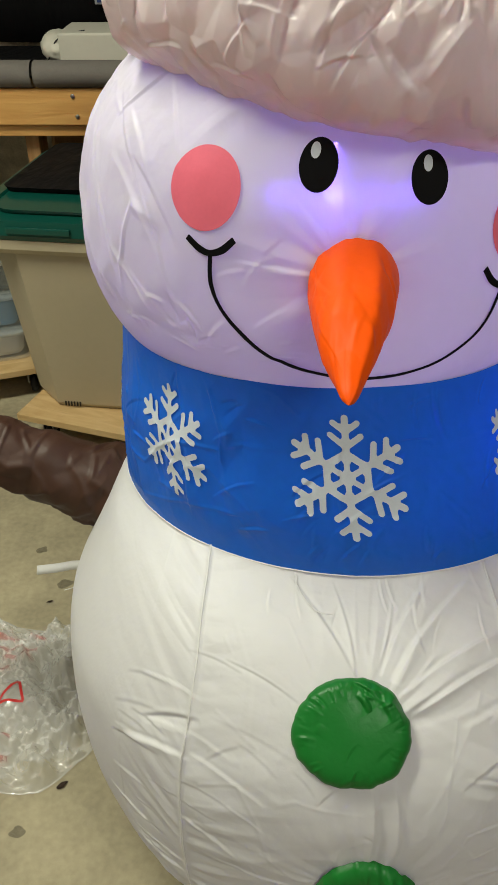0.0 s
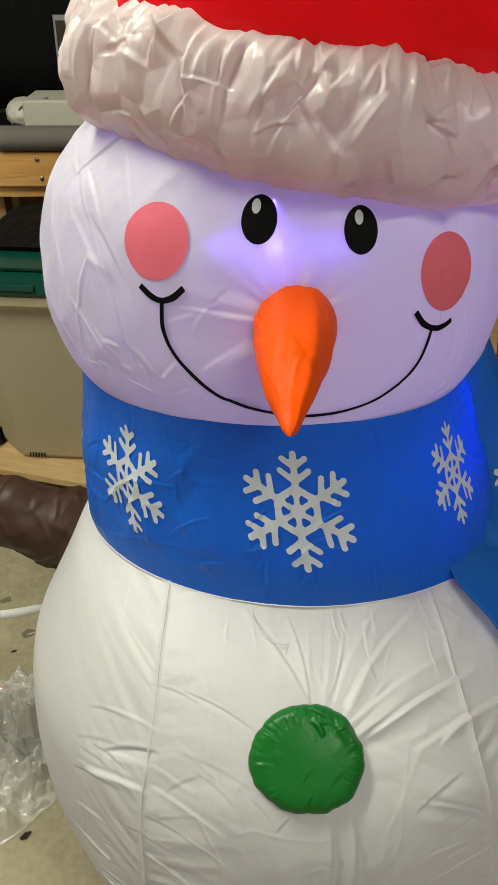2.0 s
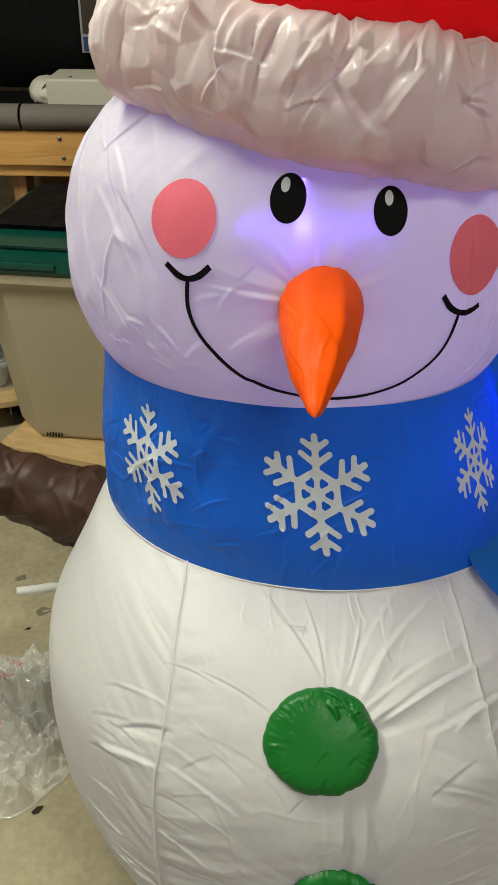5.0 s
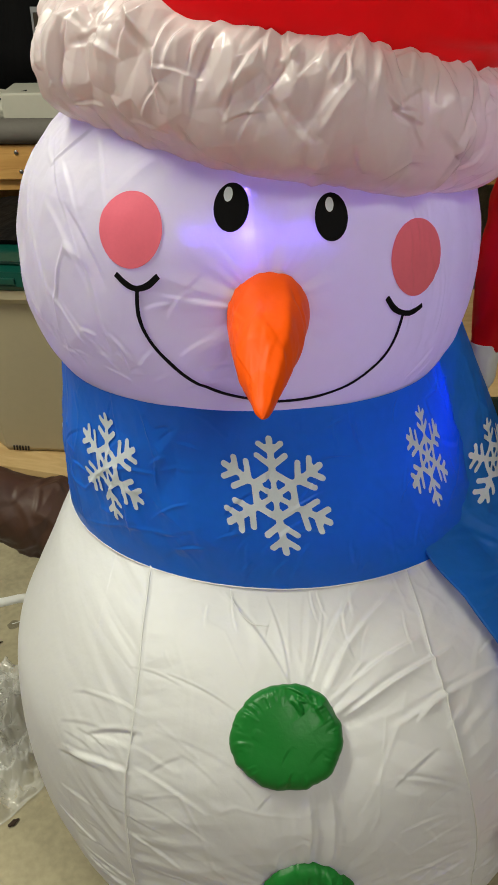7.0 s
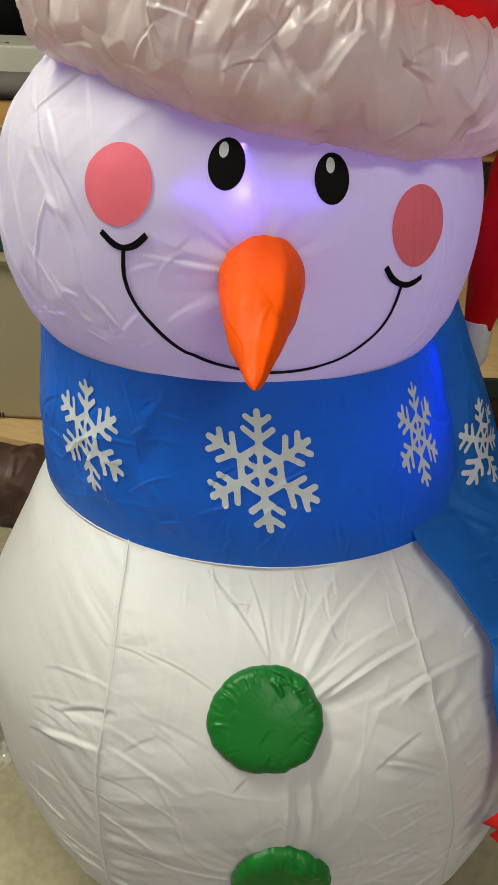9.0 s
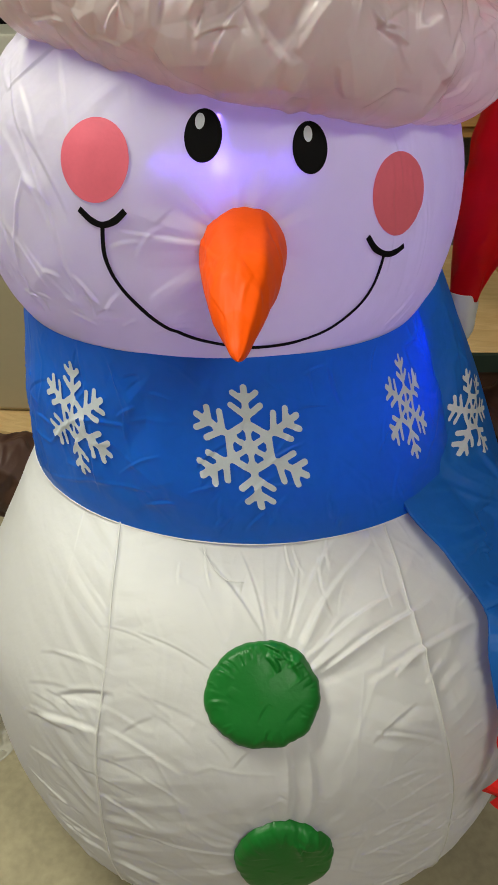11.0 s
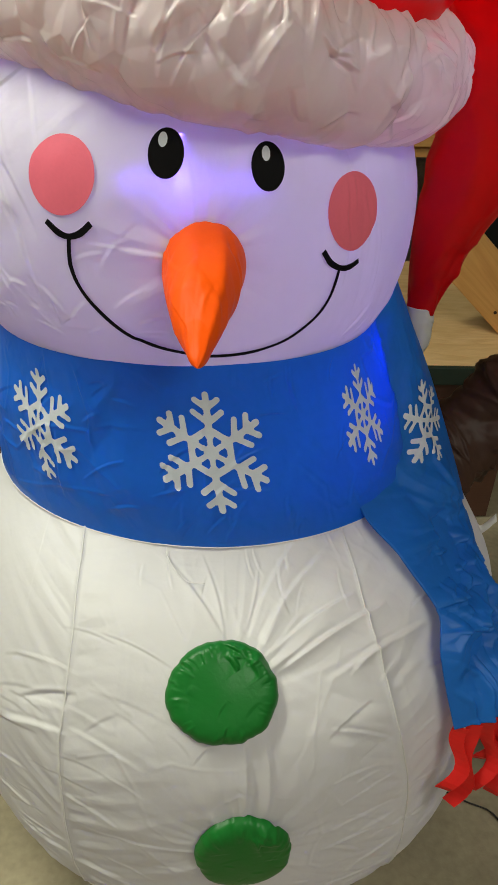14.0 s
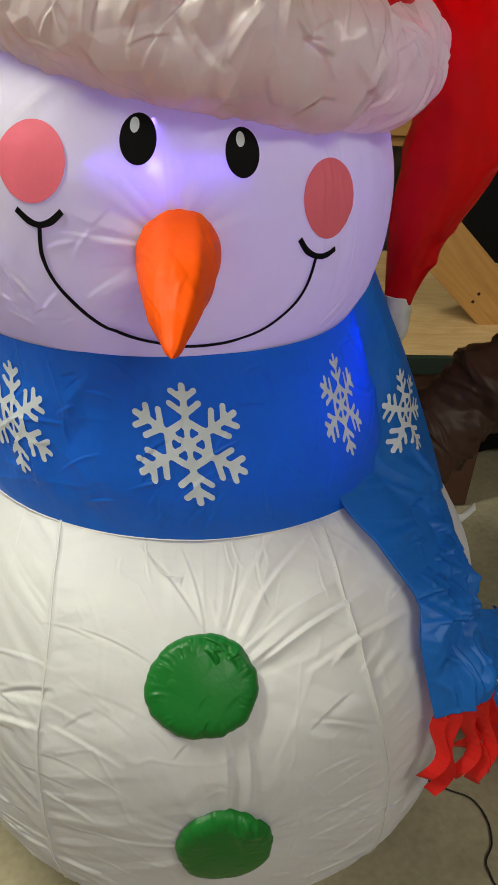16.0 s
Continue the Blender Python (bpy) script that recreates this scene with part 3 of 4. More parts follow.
# creases pulled tight between the scarf, the buttons and the seams: from, to, height, width
TAUT = [(-0.112, 0.740, -0.028, 0.630, 0.0028, 0.0030), (-0.049, 0.740, -0.032, 0.628, 0.0018, 0.0024), (0.034, 0.735, -0.018, 0.630, 0.0017, 0.0026),
        (0.026, 0.603, 0.200, 0.640, 0.0056, 0.0033), (0.020, 0.622, 0.160, 0.665, 0.0041, 0.0030), (0.008, 0.630, 0.150, 0.732, 0.0034, 0.0040),
        (-0.005, 0.632, 0.100, 0.750, 0.0030, 0.0036), (0.080, 0.585, 0.250, 0.597, 0.0043, 0.0033), (0.078, 0.537, 0.165, 0.491, 0.0023, 0.0022),
        (-0.285, 0.517, -0.210, 0.553, -0.0041, 0.0029), (-0.305, 0.480, -0.210, 0.509, 0.0037, 0.0032), (-0.022, 0.545, -0.014, 0.440, 0.0041, 0.0047), (0.002, 0.545, 0.010, 0.440, 0.0037, 0.0043)]


def body_at(a, z, lift=0.0):
    a, z = np.asarray(a, float), np.asarray(z, float)
    q, nrm = body_flat(a, z), body_normal(a, z)
    m = a * 0.0065
    z0, z = z, np.interp(z, ARC_Z, ARC)
    w = 0.008 * soft(q[..., 0] * 6, q[..., 1] * 6, q[..., 2] * 6)
    calm = np.where(a < -48, 0.25, 1.0)
    w = w + calm * (0.0055 * creases(m * 7, z * 11, 2, 0.45) * patchy(m * 5, z * 5, 5) + 0.0026 * creases(m * 17, z * 24, 4, -0.5) * patchy(m * 8, z * 8, 15))
    for k in TAUT:
        w = w + fold(m, z, *k).reshape(w.shape)
    # short tucks along both seams, scattered creases, long pulls towards the foot
    w = w + folds(m, z, 21, 26, (-0.30, -0.235), (0.10, 0.66), 0.22, 0.20, (0.04, 0.11), 0.0020, 0.0022)
    w = w + folds(m, z, 22, 24, (-0.215, -0.13), (0.08, 0.66), -0.18, 0.25, (0.04, 0.11), 0.0021, 0.0022)
    w = w + folds(m, z, 23, 24, (0.10, 0.17), (0.10, 0.60), 0.25, 0.25, (0.03, 0.10), 0.0024, 0.0022)
    w = w + folds(m, z, 24, 22, (0.18, 0.29), (0.10, 0.62), -0.15, 0.3, (0.03, 0.10), 0.0024, 0.0022)
    w = w + folds(m, z, 25, 30, (-0.20, 0.17), (0.15, 0.55), 0.1, 1.2, (0.02, 0.06), 0.0013, 0.0018)
    w = w + folds(m, z, 26, 12, (-0.16, 0.16), (0.66, 0.74), 1.3, 0.5, (0.03, 0.06), 0.0020, 0.0021)
    w = w + folds(m, z, 27, 34, (-0.45, 0.40), (0.06, 0.30), 0.0, 0.35, (0.05, 0.16), 0.0020, 0.0030)
    w = w + (0.0013 * crests(*turned(m * 9, z * 9, 0.6), 6, 0.05) + 0.0012 * crests(*turned(m * 16, z * 16, -0.5), 7, 0.05)) * patchy(m * 6, z * 6, 18) * np.where(a < -30, 0.0, 0.5)
    for k in (0, 1):
        d = (a - seam_angle(z0, k)) * 0.0063
        w = w + 0.0016 * np.exp(-(d / 0.0032) ** 2)
        pull = np.exp(-np.abs(d) / 0.060) * (1 - np.exp(-(d / 0.010) ** 2))
        tilt = np.where(d < 0, 0.55, -0.35)
        w = w + 0.0062 * pull * np.where(d < 0, tucks((z + d * tilt) * 36, d * 9, 20 + k), tucks((z + d * tilt) * 36, d * 9, 26 + k)) * (0.35 + 0.8 * patchy(z * 7, k * 4.0, 17))
    for n, (bx, bz, br, bh) in enumerate(BUTTONS):
        u, v = q[..., 0] - bx, (q[..., 2] - bz) * (1.35 if n == 0 else 1.0)
        r = np.hypot(u, v)
        t = np.arctan2(v, u)
        east = 0.06 + 0.94 * np.maximum(0.0, np.cos(t - 0.60)) ** 4 if n == 0 else 0.35
        fan = 0.0120 * rays_of(t, 3.4, r * 6, 30 + n) * np.exp(-np.maximum(0, r - br) / 0.085) * np.clip((r - br * 0.75) / (br * 0.4), 0, 1) * east
        w = w + np.where((q[..., 1] < 0.8) & (r < 0.4), fan, 0.0)
    return q + nrm * (w * np.minimum(1.0, z0 * 12 + 0.05) * np.clip((0.60 - z0) / 0.05, 0, 1) + lift)[..., None]


cloth("body", body_at, np.r_[np.arange(-180, -95, 3.0), np.arange(-95, 95, 0.22), np.arange(95, 180, 3.0)], np.r_[np.linspace(0, 0.5, 330), np.linspace(0.501, 0.57, 110), np.linspace(0.575, 0.62, 8)], WHITE_NYLON, snowman, "round white nylon body with sewn seams", wrap=True)
obj("base_cloth", [body_flat(a, 0.0) + (0, 0, 0.002) for a in range(-180, 180, 6)] + [(0.149, 0.807, 0.002)],
    [(i, (i + 1) % 60, 60) for i in range(60)], WHITE_NYLON, snowman)
for k in (0, 1):
    zs = np.r_[np.linspace(0.02, 0.48, 50), np.linspace(0.485, 0.575, 30)]
    pts = [body_at(seam_angle(z, k), z, 0.0003) for z in zs]
    cord("seam", [tuple(p) for p in pts], 0.0008, THREAD, snowman, "white sewn seam")
cord("loose_thread", [tuple(body_at(a, z, 0.004)) for a, z in ((-15.5, 0.558), (-15.2, 0.553), (-13.5, 0.547), (-11, 0.543), (-7.5, 0.543))], 0.0005, THREAD, snowman, "loose white thread loop")


def button(bx, bz, rw, rh, seed):
    """A puffed, gathered cloth button."""
    cx, cy, rx, ry = ring_at(bz)
    a0 = math.degrees(math.asin((bx - cx) / rx))
    c = Vector(body_flat(a0, bz))
    nrm = Vector(body_normal(a0, bz))
    e1 = Vector((1, 0, 0))
    e1 = (e1 - nrm * e1.dot(nrm)).normalized()
    e2 = nrm.cross(e1)
    if e2.z < 0:
        e2 = -e2
    rings, around = 48, 240
    f, t = np.meshgrid(np.arange(1, rings + 1) / rings, 2 * np.pi * np.arange(around) / around, indexing="ij")
    frill = 1 + 0.075 * soft(np.cos(t) * 2.6, np.sin(t) * 2.6, seed) + 0.035 * soft(np.cos(t) * 9, np.sin(t) * 9, seed + 2)
    u, v = np.cos(t) * rw * f * frill, np.sin(t) * rh * f * frill
    h = 0.0125 * (1 - f**8) ** 0.5 + 0.002 + 0.0030 * soft(u * 30, v * 30, seed)
    slack = 1.0 if rh < rw else 0.5
    # tucks of the gathered edge, and slack creases towards the top
    h = h + slack * folds(t * rw, f * rw, seed, 34, (0, 6.28 * rw), (0.80 * rw, 0.98 * rw), 1.57, 0.3, (0.010, 0.022), 0.0010, 0.0015)
    h = h + slack * folds(t * rw, f * rw, seed + 1, 22, (0.5 * rw, 2.6 * rw), (0.72 * rw, 0.95 * rw), 1.57, 0.3, (0.010, 0.026), 0.0016, 0.0020)
    h = h + slack * folds(u, v, seed + 2, 12, (0.15 * rw, 0.8 * rw), (0.40 * rh, 0.85 * rh), -0.7, 0.7, (0.014, 0.036), 0.0040, 0.0026)
    h = h + slack * folds(u, v, seed + 3, 10, (-0.8 * rw, 0.8 * rw), (-0.9 * rh, 0.3 * rh), 0.5, 0.9, (0.010, 0.030), 0.0012, 0.0022)
    h = h - 0.9 * (u * u / (2 * 0.37) + v * v / (2 * 0.30))
    co = np.array(c) + np.array(e1) * u[..., None] + np.array(e2) * v[..., None] + np.array(nrm) * h[..., None]
    verts = [co[0].mean(0)] + list(co.reshape(-1, 3))
    faces = [(0, 1 + k, 1 + (k + 1) % around) for k in range(around)]
    for i in range(rings - 1):
        p, q = 1 + i * around, 1 + (i + 1) * around
        faces += [(p + k, q + k, q + (k + 1) % around, p + (k + 1) % around) for k in range(around)]
    return obj("button", verts, faces, GREEN_NYLON, snowman, "puffed green nylon button with gathered edge")


for i, b in enumerate(BUTTONS):
    button(*b, 40 + i * 7)

# scarf band round the neck: height, half width, half depth, centre
SV = (0.0, 0.25, 0.5, 0.75, 1.0)
SRX, SRY = (0.221, 0.2355, 0.250, 0.264, 0.279), (0.190, 0.194, 0.206, 0.222, 0.234)
SCX, SCY = (0.095, 0.1025, 0.110, 0.122, 0.135), (0.854, 0.856, 0.858, 0.860, 0.865)


def scarf_at(a, v, lift=0.0):
    a, v = np.asarray(a, float), np.asarray(v, float)
    cx, cy, rx, ry = (curve_at(SV, s, v) for s in (SCX, SCY, SRX, SRY))
    z = 0.772 - 0.210 * v
    d = vec(np.sin(np.radians(a)), -np.cos(np.radians(a)), 0.15)
    w = 0.004 * soft(a * 0.03, v * 2.0, 50) + 0.0120 * creases(a * 0.075, v * 2.6, 51, 0.5) * patchy(a * 0.05, v * 2, 55) + 0.0030 * creases(a * 0.22, v * 7.0, 53, -0.4) * patchy(a * 0.06, v * 3, 57)
    w = w + (0.0022 * crests(*turned(a * 0.045, v * 2.4, 0.7), 58, 0.035) + 0.0016 * crests(*turned(a * 0.075, v * 3.4, -0.6), 59, 0.05)) * patchy(a * 0.03, v * 1.5, 61)
    w = 0.7 * w + folds(a * 0.0044, -v * 0.21, 31, 46, (-0.35, 0.36), (-0.21, 0.0), 0.7, 1.0, (0.02, 0.07), 0.0026, 0.0015) + folds(a * 0.0044, -v * 0.21, 32, 18, (-0.05, 0.08), (-0.21, -0.12), 1.1, 0.4, (0.02, 0.05), 0.0018, 0.0014)
    w = w * np.minimum(1.0, 0.1 + v * 6) * np.minimum(1.0, 0.2 + (1 - v) * 6)
    return vec(cx + rx * d[..., 0], cy + ry * d[..., 1], z) + d * (w + 0.003 + lift)[..., None]


scarf = cloth("scarf", scarf_at, np.r_[np.arange(-180, -100, 3.0), np.arange(-100, 100, 0.35), np.arange(100, 180, 3.0)], np.linspace(0, 1, 160), BLUE_NYLON, snowman, "blue nylon scarf band with printed snowflakes", wrap=True, flip=True)
cord("scarf_hem", [tuple(scarf_at(a, 1.0, 0.0)) for a in range(-130, 51, 2)], 0.0009, THREAD, snowman, "white sewn edge under the scarf")


def flake_strokes(size):
    """Straight strokes (from, to, width) of a six-armed snowflake, size from tip to tip."""
    r, out = size / 2, []
    w = size * 0.060
    for k in range(6):
        t = math.pi / 3 * k + math.pi / 2
        d, e = Vector((math.cos(t), math.sin(t))), Vector((-math.sin(t), math.cos(t)))
        out.append((d * r * 0.02, d * r * 0.3, w * 0.8))
        out.append((d * r * 0.3, d * r, w))
        for at, reach in ((0.50, 0.30), (0.76, 0.24)):
            for s in (-1, 1):
                out.append((d * r * at, d * r * (at + reach * 0.62) + e * s * r * reach * 0.85, w * 0.9))
        t2 = t + math.pi / 3
        out.append((d * r * 0.39, Vector((math.cos(t2), math.sin(t2))) * r * 0.39, w * 1.0))
    return out


def snowflake(place, size, parent, label, turn=0.0, lift=0.0012):
    """A printed snowflake in one piece; place maps flat metres (u, v) to the cloth."""
    strokes = flake_strokes(size)
    a = np.array([tuple(p) for p, q, w in strokes])
    d = np.array([tuple(q - p) for p, q, w in strokes])
    half = np.array([w / 2 for p, q, w in strokes])

    def dist(x):
        t = np.clip(((x[:, None] - a) * d).sum(2) / (d * d).sum(1), 0, 1)
        return (np.linalg.norm(x[:, None] - a - t[..., None] * d, axis=2) - half).min(1)
    n = 74
    g = np.linspace(-size * 0.54, size * 0.54, n)
    pts = np.array([(x, y) for x in g for y in g])
    f = dist(pts)
    keep = [(i * n + j, (i + 1) * n + j, (i + 1) * n + j + 1, i * n + j + 1) for i in range(n - 1) for j in range(n - 1)
            if sum(f[k] < 0 for k in (i * n + j, (i + 1) * n + j, (i + 1) * n + j + 1, i * n + j + 1)) >= 2]
    h = 1e-5
    grad = np.stack([(dist(pts + (h, 0)) - f) / h, (dist(pts + (0, h)) - f) / h], 1)
    edge = np.abs(f) < (g[1] - g[0]) * 1.1
    count = np.bincount(np.array(keep).ravel(), minlength=n * n)
    move = edge & (count > 0) & ((f > 0) | (count < 4))
    pts[move] -= grad[move] * f[move, None]
    used = {k: m for m, k in enumerate(sorted({k for q in keep for k in q}))}
    c, s = math.cos(radians(turn)), math.sin(radians(turn))
    at = pts[list(used)]
    verts = place(at[:, 0] * c - at[:, 1] * s, at[:, 0] * s + at[:, 1] * c, lift)
    return obj("snowflake", verts, [tuple(used[k] for k in q) for q in keep], WHITE_PRINT, parent, label)


def on_scarf(a0, v0, squeeze, lean):
    return lambda u, v, lift: scarf_at(a0 + np.degrees((u * squeeze + v * lean) / 0.235), v0 - v / 0.211, lift)


for a0, v0, turn, squeeze, lean, size in ((0.4, 0.462, -2.0, 0.86, 0.0, 0.131), (-45.9, 0.455, 2.0, 0.79, -0.05, 0.122), (46.2, 0.445, -4.0, 0.58, 0.10, 0.115), (-100, 0.45, 0, 1, 0, 0.128), (105, 0.45, 0, 1, 0, 0.128), (178, 0.45, 0, 1, 0, 0.128)):
    snowflake(on_scarf(a0, v0, squeeze, lean), size, scarf, "white printed snowflake", turn)

# scarf tail over the shoulder: pairs of edge places, top to bottom
TAIL_L = [(0.290, 0.82, 0.785), (0.300, 0.80, 0.680), (0.283, 0.690, 0.584), (0.323, 0.613, 0.549), (0.356, 0.564, 0.512), (0.352, 0.527, 0.482), (0.372, 0.493, 0.400)]
TAIL_R = [(0.352, 0.89, 0.785), (0.408, 0.87, 0.672), (0.445, 0.86, 0.588), (0.468, 0.805, 0.508), (0.450, 0.68, 0.486), (0.456, 0.600, 0.448), (0.440, 0.530, 0.420)]


def tail_at(s, t, lift=0.0, left=None, right=None, seed=60, swell=0.024):
    left, right = left or TAIL_L, right or TAIL_R
    s, t = np.asarray(s, float), np.asarray(t, float)
    ts = list(range(len(left)))
    x = s * (len(left) - 1)
    p = vec(*[curve_at(ts, [q[k] for q in left], x) for k in range(3)])
    q = vec(*[curve_at(ts, [q[k] for q in right], x) for k in range(3)])
    out = unit(np.array((0.72, -0.62, 0.3)))
    bow = np.sin(np.pi * t) * swell
    gx, gy = t - 0.55, (s - 0.66) * 3.0
    gr = np.hypot(gx, gy)
    w = 0.060 * rays_of(np.arctan2(gy, gx) + np.pi, 1.6, gr * 2.0, seed + 14) * np.clip(gr * 3.0, 0, 1) * np.exp(-gr * 1.1) * np.clip((s - 0.25) * 4, 0, 1) - 0.008 * np.exp(-(gr / 0.22) ** 2)
    w = w + 0.035 * creases(t * 2.2, s * 6.5, seed, 0.5, 0.4) * np.clip((s - 0.2) * 2.2, 0.08, 1) + 0.010 * creases(t * 6.0, s * 18.0, seed + 3, -0.4, 0.2) * np.minimum(1.0, 0.2 + s * 1.5) + 0.006 * soft(t * 3, s * 5, seed + 6)
    w = w + (0.0095 * crests(*turned(t * 1.9, s * 6.5, 0.5), seed + 8, 0.09) + 0.0055 * crests(*turned(t * 3.2, s * 11, -0.6), seed + 9, 0.09)) * np.clip((s - 0.3) * 4, 0, 1)
    w = w + folds(t * 0.15, s * 0.42, seed + 1, 18, (0.0, 0.15), (0.12, 0.42), 1.1, 0.8, (0.05, 0.13), 0.0085, 0.0048)
    w = np.maximum(w, -0.012) * np.minimum(1.0, 3 * t + 0.04) * np.minimum(1.0, 2.2 * (1 - t) + 0.02)
    return p + (q - p) * t[..., None] + out * (bow + w + lift + 0.004)[..., None]


tail = cloth("scarf_tail", tail_at, np.linspace(0, 1, 320), np.linspace(0, 1, 130), SCARF_END_LIT, snowman, "crumpled blue scarf end hanging down the side", flip=True, thick=0.003)
snowflake(lambda u, v, lift: tail_at(0.285 - v / 0.72, 0.64 + u * 0.95 / 0.20, lift), 0.122, tail, "white printed snowflake", 4, 0.003)
TAIL2_L = [(0.529, 0.720, 0.325), (0.542, 0.700, 0.284), (0.558, 0.680, 0.201), (0.576, 0.670, 0.119)]
TAIL2_R = [(0.601, 0.790, 0.254), (0.637, 0.760, 0.234), (0.678, 0.740, 0.126), (0.705, 0.730, 0.035)]
tail2 = cloth("scarf_tail", lambda s, t, lift=0.0: tail_at(s, t, lift, TAIL2_L, TAIL2_R, 70, 0.015), np.linspace(0, 1, 120), np.linspace(0, 1, 70), SCARF_END_LIT, snowman, "second blue scarf end hanging behind", flip=True, thick=0.003)
snowflake(lambda u, v, lift: tail_at(0.66 - v / 0.4, 0.5 + u / 0.12, lift, TAIL2_L, TAIL2_R, 70, 0.015), 0.11, tail2, "white printed snowflake", 10, 0.003)


def fringe(parent, at, count, length, seed):
    """Cut red cloth strips hanging from the end of a scarf."""
    rnd = random.Random(seed)
    for i in range(count):
        p, q = Vector(at(i / count)), Vector(at((i + 1) / count))
        w = q - p
        drift = Vector((rnd.uniform(-0.015, 0.03), rnd.uniform(-0.018, 0.004), 0))
        ln = length * rnd.uniform(0.8, 1.1)
        ph, curl = rnd.uniform(0, 6), rnd.uniform(0.006, 0.018)
        rows = []
        for k in range(15):
            t = k / 14
            c = p + w * 0.5 + drift * t + Vector((0, 0, -ln * t)) + Vector((math.sin(ph + t * 9) * curl, -0.02 * math.sin(t * 3) - math.cos(ph + t * 4) * curl, 0)) * t
            tw = math.sin(ph + t * 3) * 0.55 * t
            side = (Vector((0.86, -0.45, 0.1)) * math.cos(tw) + Vector((0.4, 0.8, 0)) * math.sin(tw)) * 0.0088
            c.z = max(c.z, 0.006)
            rows += [c - side, c + side]
        o = obj("fringe_strip", rows, [(2 * k, 2 * k + 1, 2 * k + 3, 2 * k + 2) for k in range(14)], FRINGE_RED, parent, "" if i else "cut red cloth fringe strip", False)
        o.modifiers.new("thickness", "SOLIDIFY").thickness = 0.0012


fringe(tail, lambda t: Vector(TAIL_L[-1]).lerp(Vector(TAIL_R[-1]), t) + Vector((0.72, -0.62, 0.3)) * (0.024 * math.sin(math.pi * t) + 0.004), 8, 0.098, 3)
fringe(tail2, lambda t: Vector(TAIL2_L[-1]).lerp(Vector(TAIL2_R[-1]), t) + Vector((0.72, -0.62, 0.3)) * (0.015 * math.sin(math.pi * t) + 0.004), 6, 0.09, 5)

# hat: satin brim, red cloth that folds over and hangs, small pompom
BRIM = dict(c=(0.130, 0.850, 1.055), rx=0.181, ry=0.170, tube=0.064, tall=0.062, roll=0.165)


def brim_at(a, b):
    h = BRIM
    ca, sa = np.cos(np.radians(a)), np.sin(np.radians(a))
    cb, sb = np.cos(np.radians(b)), np.sin(np.radians(b))
    u, v = np.radians(a) * 4.2, np.radians(b) * 1.4
    w = 0.0190 * facets(*turned(u * 1.15, v * 0.70, 0.35), 80) + 0.0115 * facets(*turned(u * 2.2, v * 1.0, -0.5), 83)
    w = w + 0.0060 * facets(u * 4.5, v * 1.3, 84) * np.clip(sb + 0.3, 0, 1) + 0.003 * soft(u * 0.8, v, 86)
    mu, mv = np.radians(a) * 0.24, np.radians(b) * 0.064
    w = w + folds(mu, mv, 81, 60, (-0.42, 0.46), (0.0, 0.11), 1.35, 0.45, (0.03, 0.09), 0.0074, 0.0040)
    w = w + folds(mu, mv, 82, 60, (-0.42, 0.46), (-0.05, 0.08), 1.9, 0.8, (0.03, 0.08), 0.0060, 0.0036)
    w = w + folds(mu, mv, 85, 40, (-0.42, 0.46), (-0.06, 0.08), 0.5, 0.7, (0.02, 0.06), 0.0042, 0.0028)
    w = w + folds(mu, mv, 86, 70, (-0.42, 0.46), (-0.105, -0.075), 1.57, 0.3, (0.012, 0.03), 0.0022, 0.0024)
    w = w * (1 - 0.6 * np.clip((np.abs(sb) - 0.55) / 0.4, 0, 1) * (cb > -0.5)) * np.interp(a, (45, 80), (1.0, 0.45)) * np.interp(sb, (-0.5, 0.5), (0.75, 1.0)) + np.interp(a, (-90, -50, 40, 80), (0.007, 0.0, 0.0, 0.009))
    gather = 0.006 * soft(u * 5, 0.0, 88) * np.clip(np.abs(sb) - 0.5, 0, 1)
    r = h["tube"] + w
    x, y, z = (h["rx"] + r * cb) * sa, -(h["ry"] + r * cb) * ca, (h["tall"] + w) * sb + gather
    c, s = math.cos(h["roll"]), math.sin(h["roll"])
    return np.array(h["c"]) + vec(x * c + z * s, y, -x * s + z * c)


cloth("hat_brim", brim_at, np.r_[np.arange(-180, -110, 3.0), np.arange(-110, 110, 0.28), np.arange(110, 180, 3.0)], np.r_[np.arange(-180, -110, 6.0), np.arange(-110, 130, 0.9), np.arange(130, 181, 5.0)], BRIM_SATIN, snowman, "puffy creased white satin hat brim", wrap=True)
HAT = [(0.138, 0.850, 1.07, 0.205), (0.150, 0.850, 1.16, 0.200), (0.19, 0.855, 1.27, 0.180), (0.29, 0.87, 1.33, 0.150), (0.40, 0.90, 1.28, 0.120), (0.47, 0.935, 1.16, 0.098), (0.487, 0.95, 1.02, 0.083), (0.465, 0.95, 0.89, 0.056), (0.438, 0.95, 0.79, 0.036), (0.428, 0.95, 0.705, 0.022)]
tube("hat", HAT, RED_NYLON, snowman, "red nylon hat folded over and hanging down", around=72, along=150, wrinkle=0.014, seed=90, freq=(2.0, 9.0))
tube("pompom", [(0.426, 0.95, 0.712, 0.019), (0.426, 0.948, 0.690, 0.020), (0.428, 0.945, 0.664, 0.018), (0.424, 0.94, 0.642, 0.011), (0.422, 0.94, 0.634, 0.003)], WHITE_NYLON, snowman, "small limp white pompom", around=30, along=40, wrinkle=0.004, seed=95)

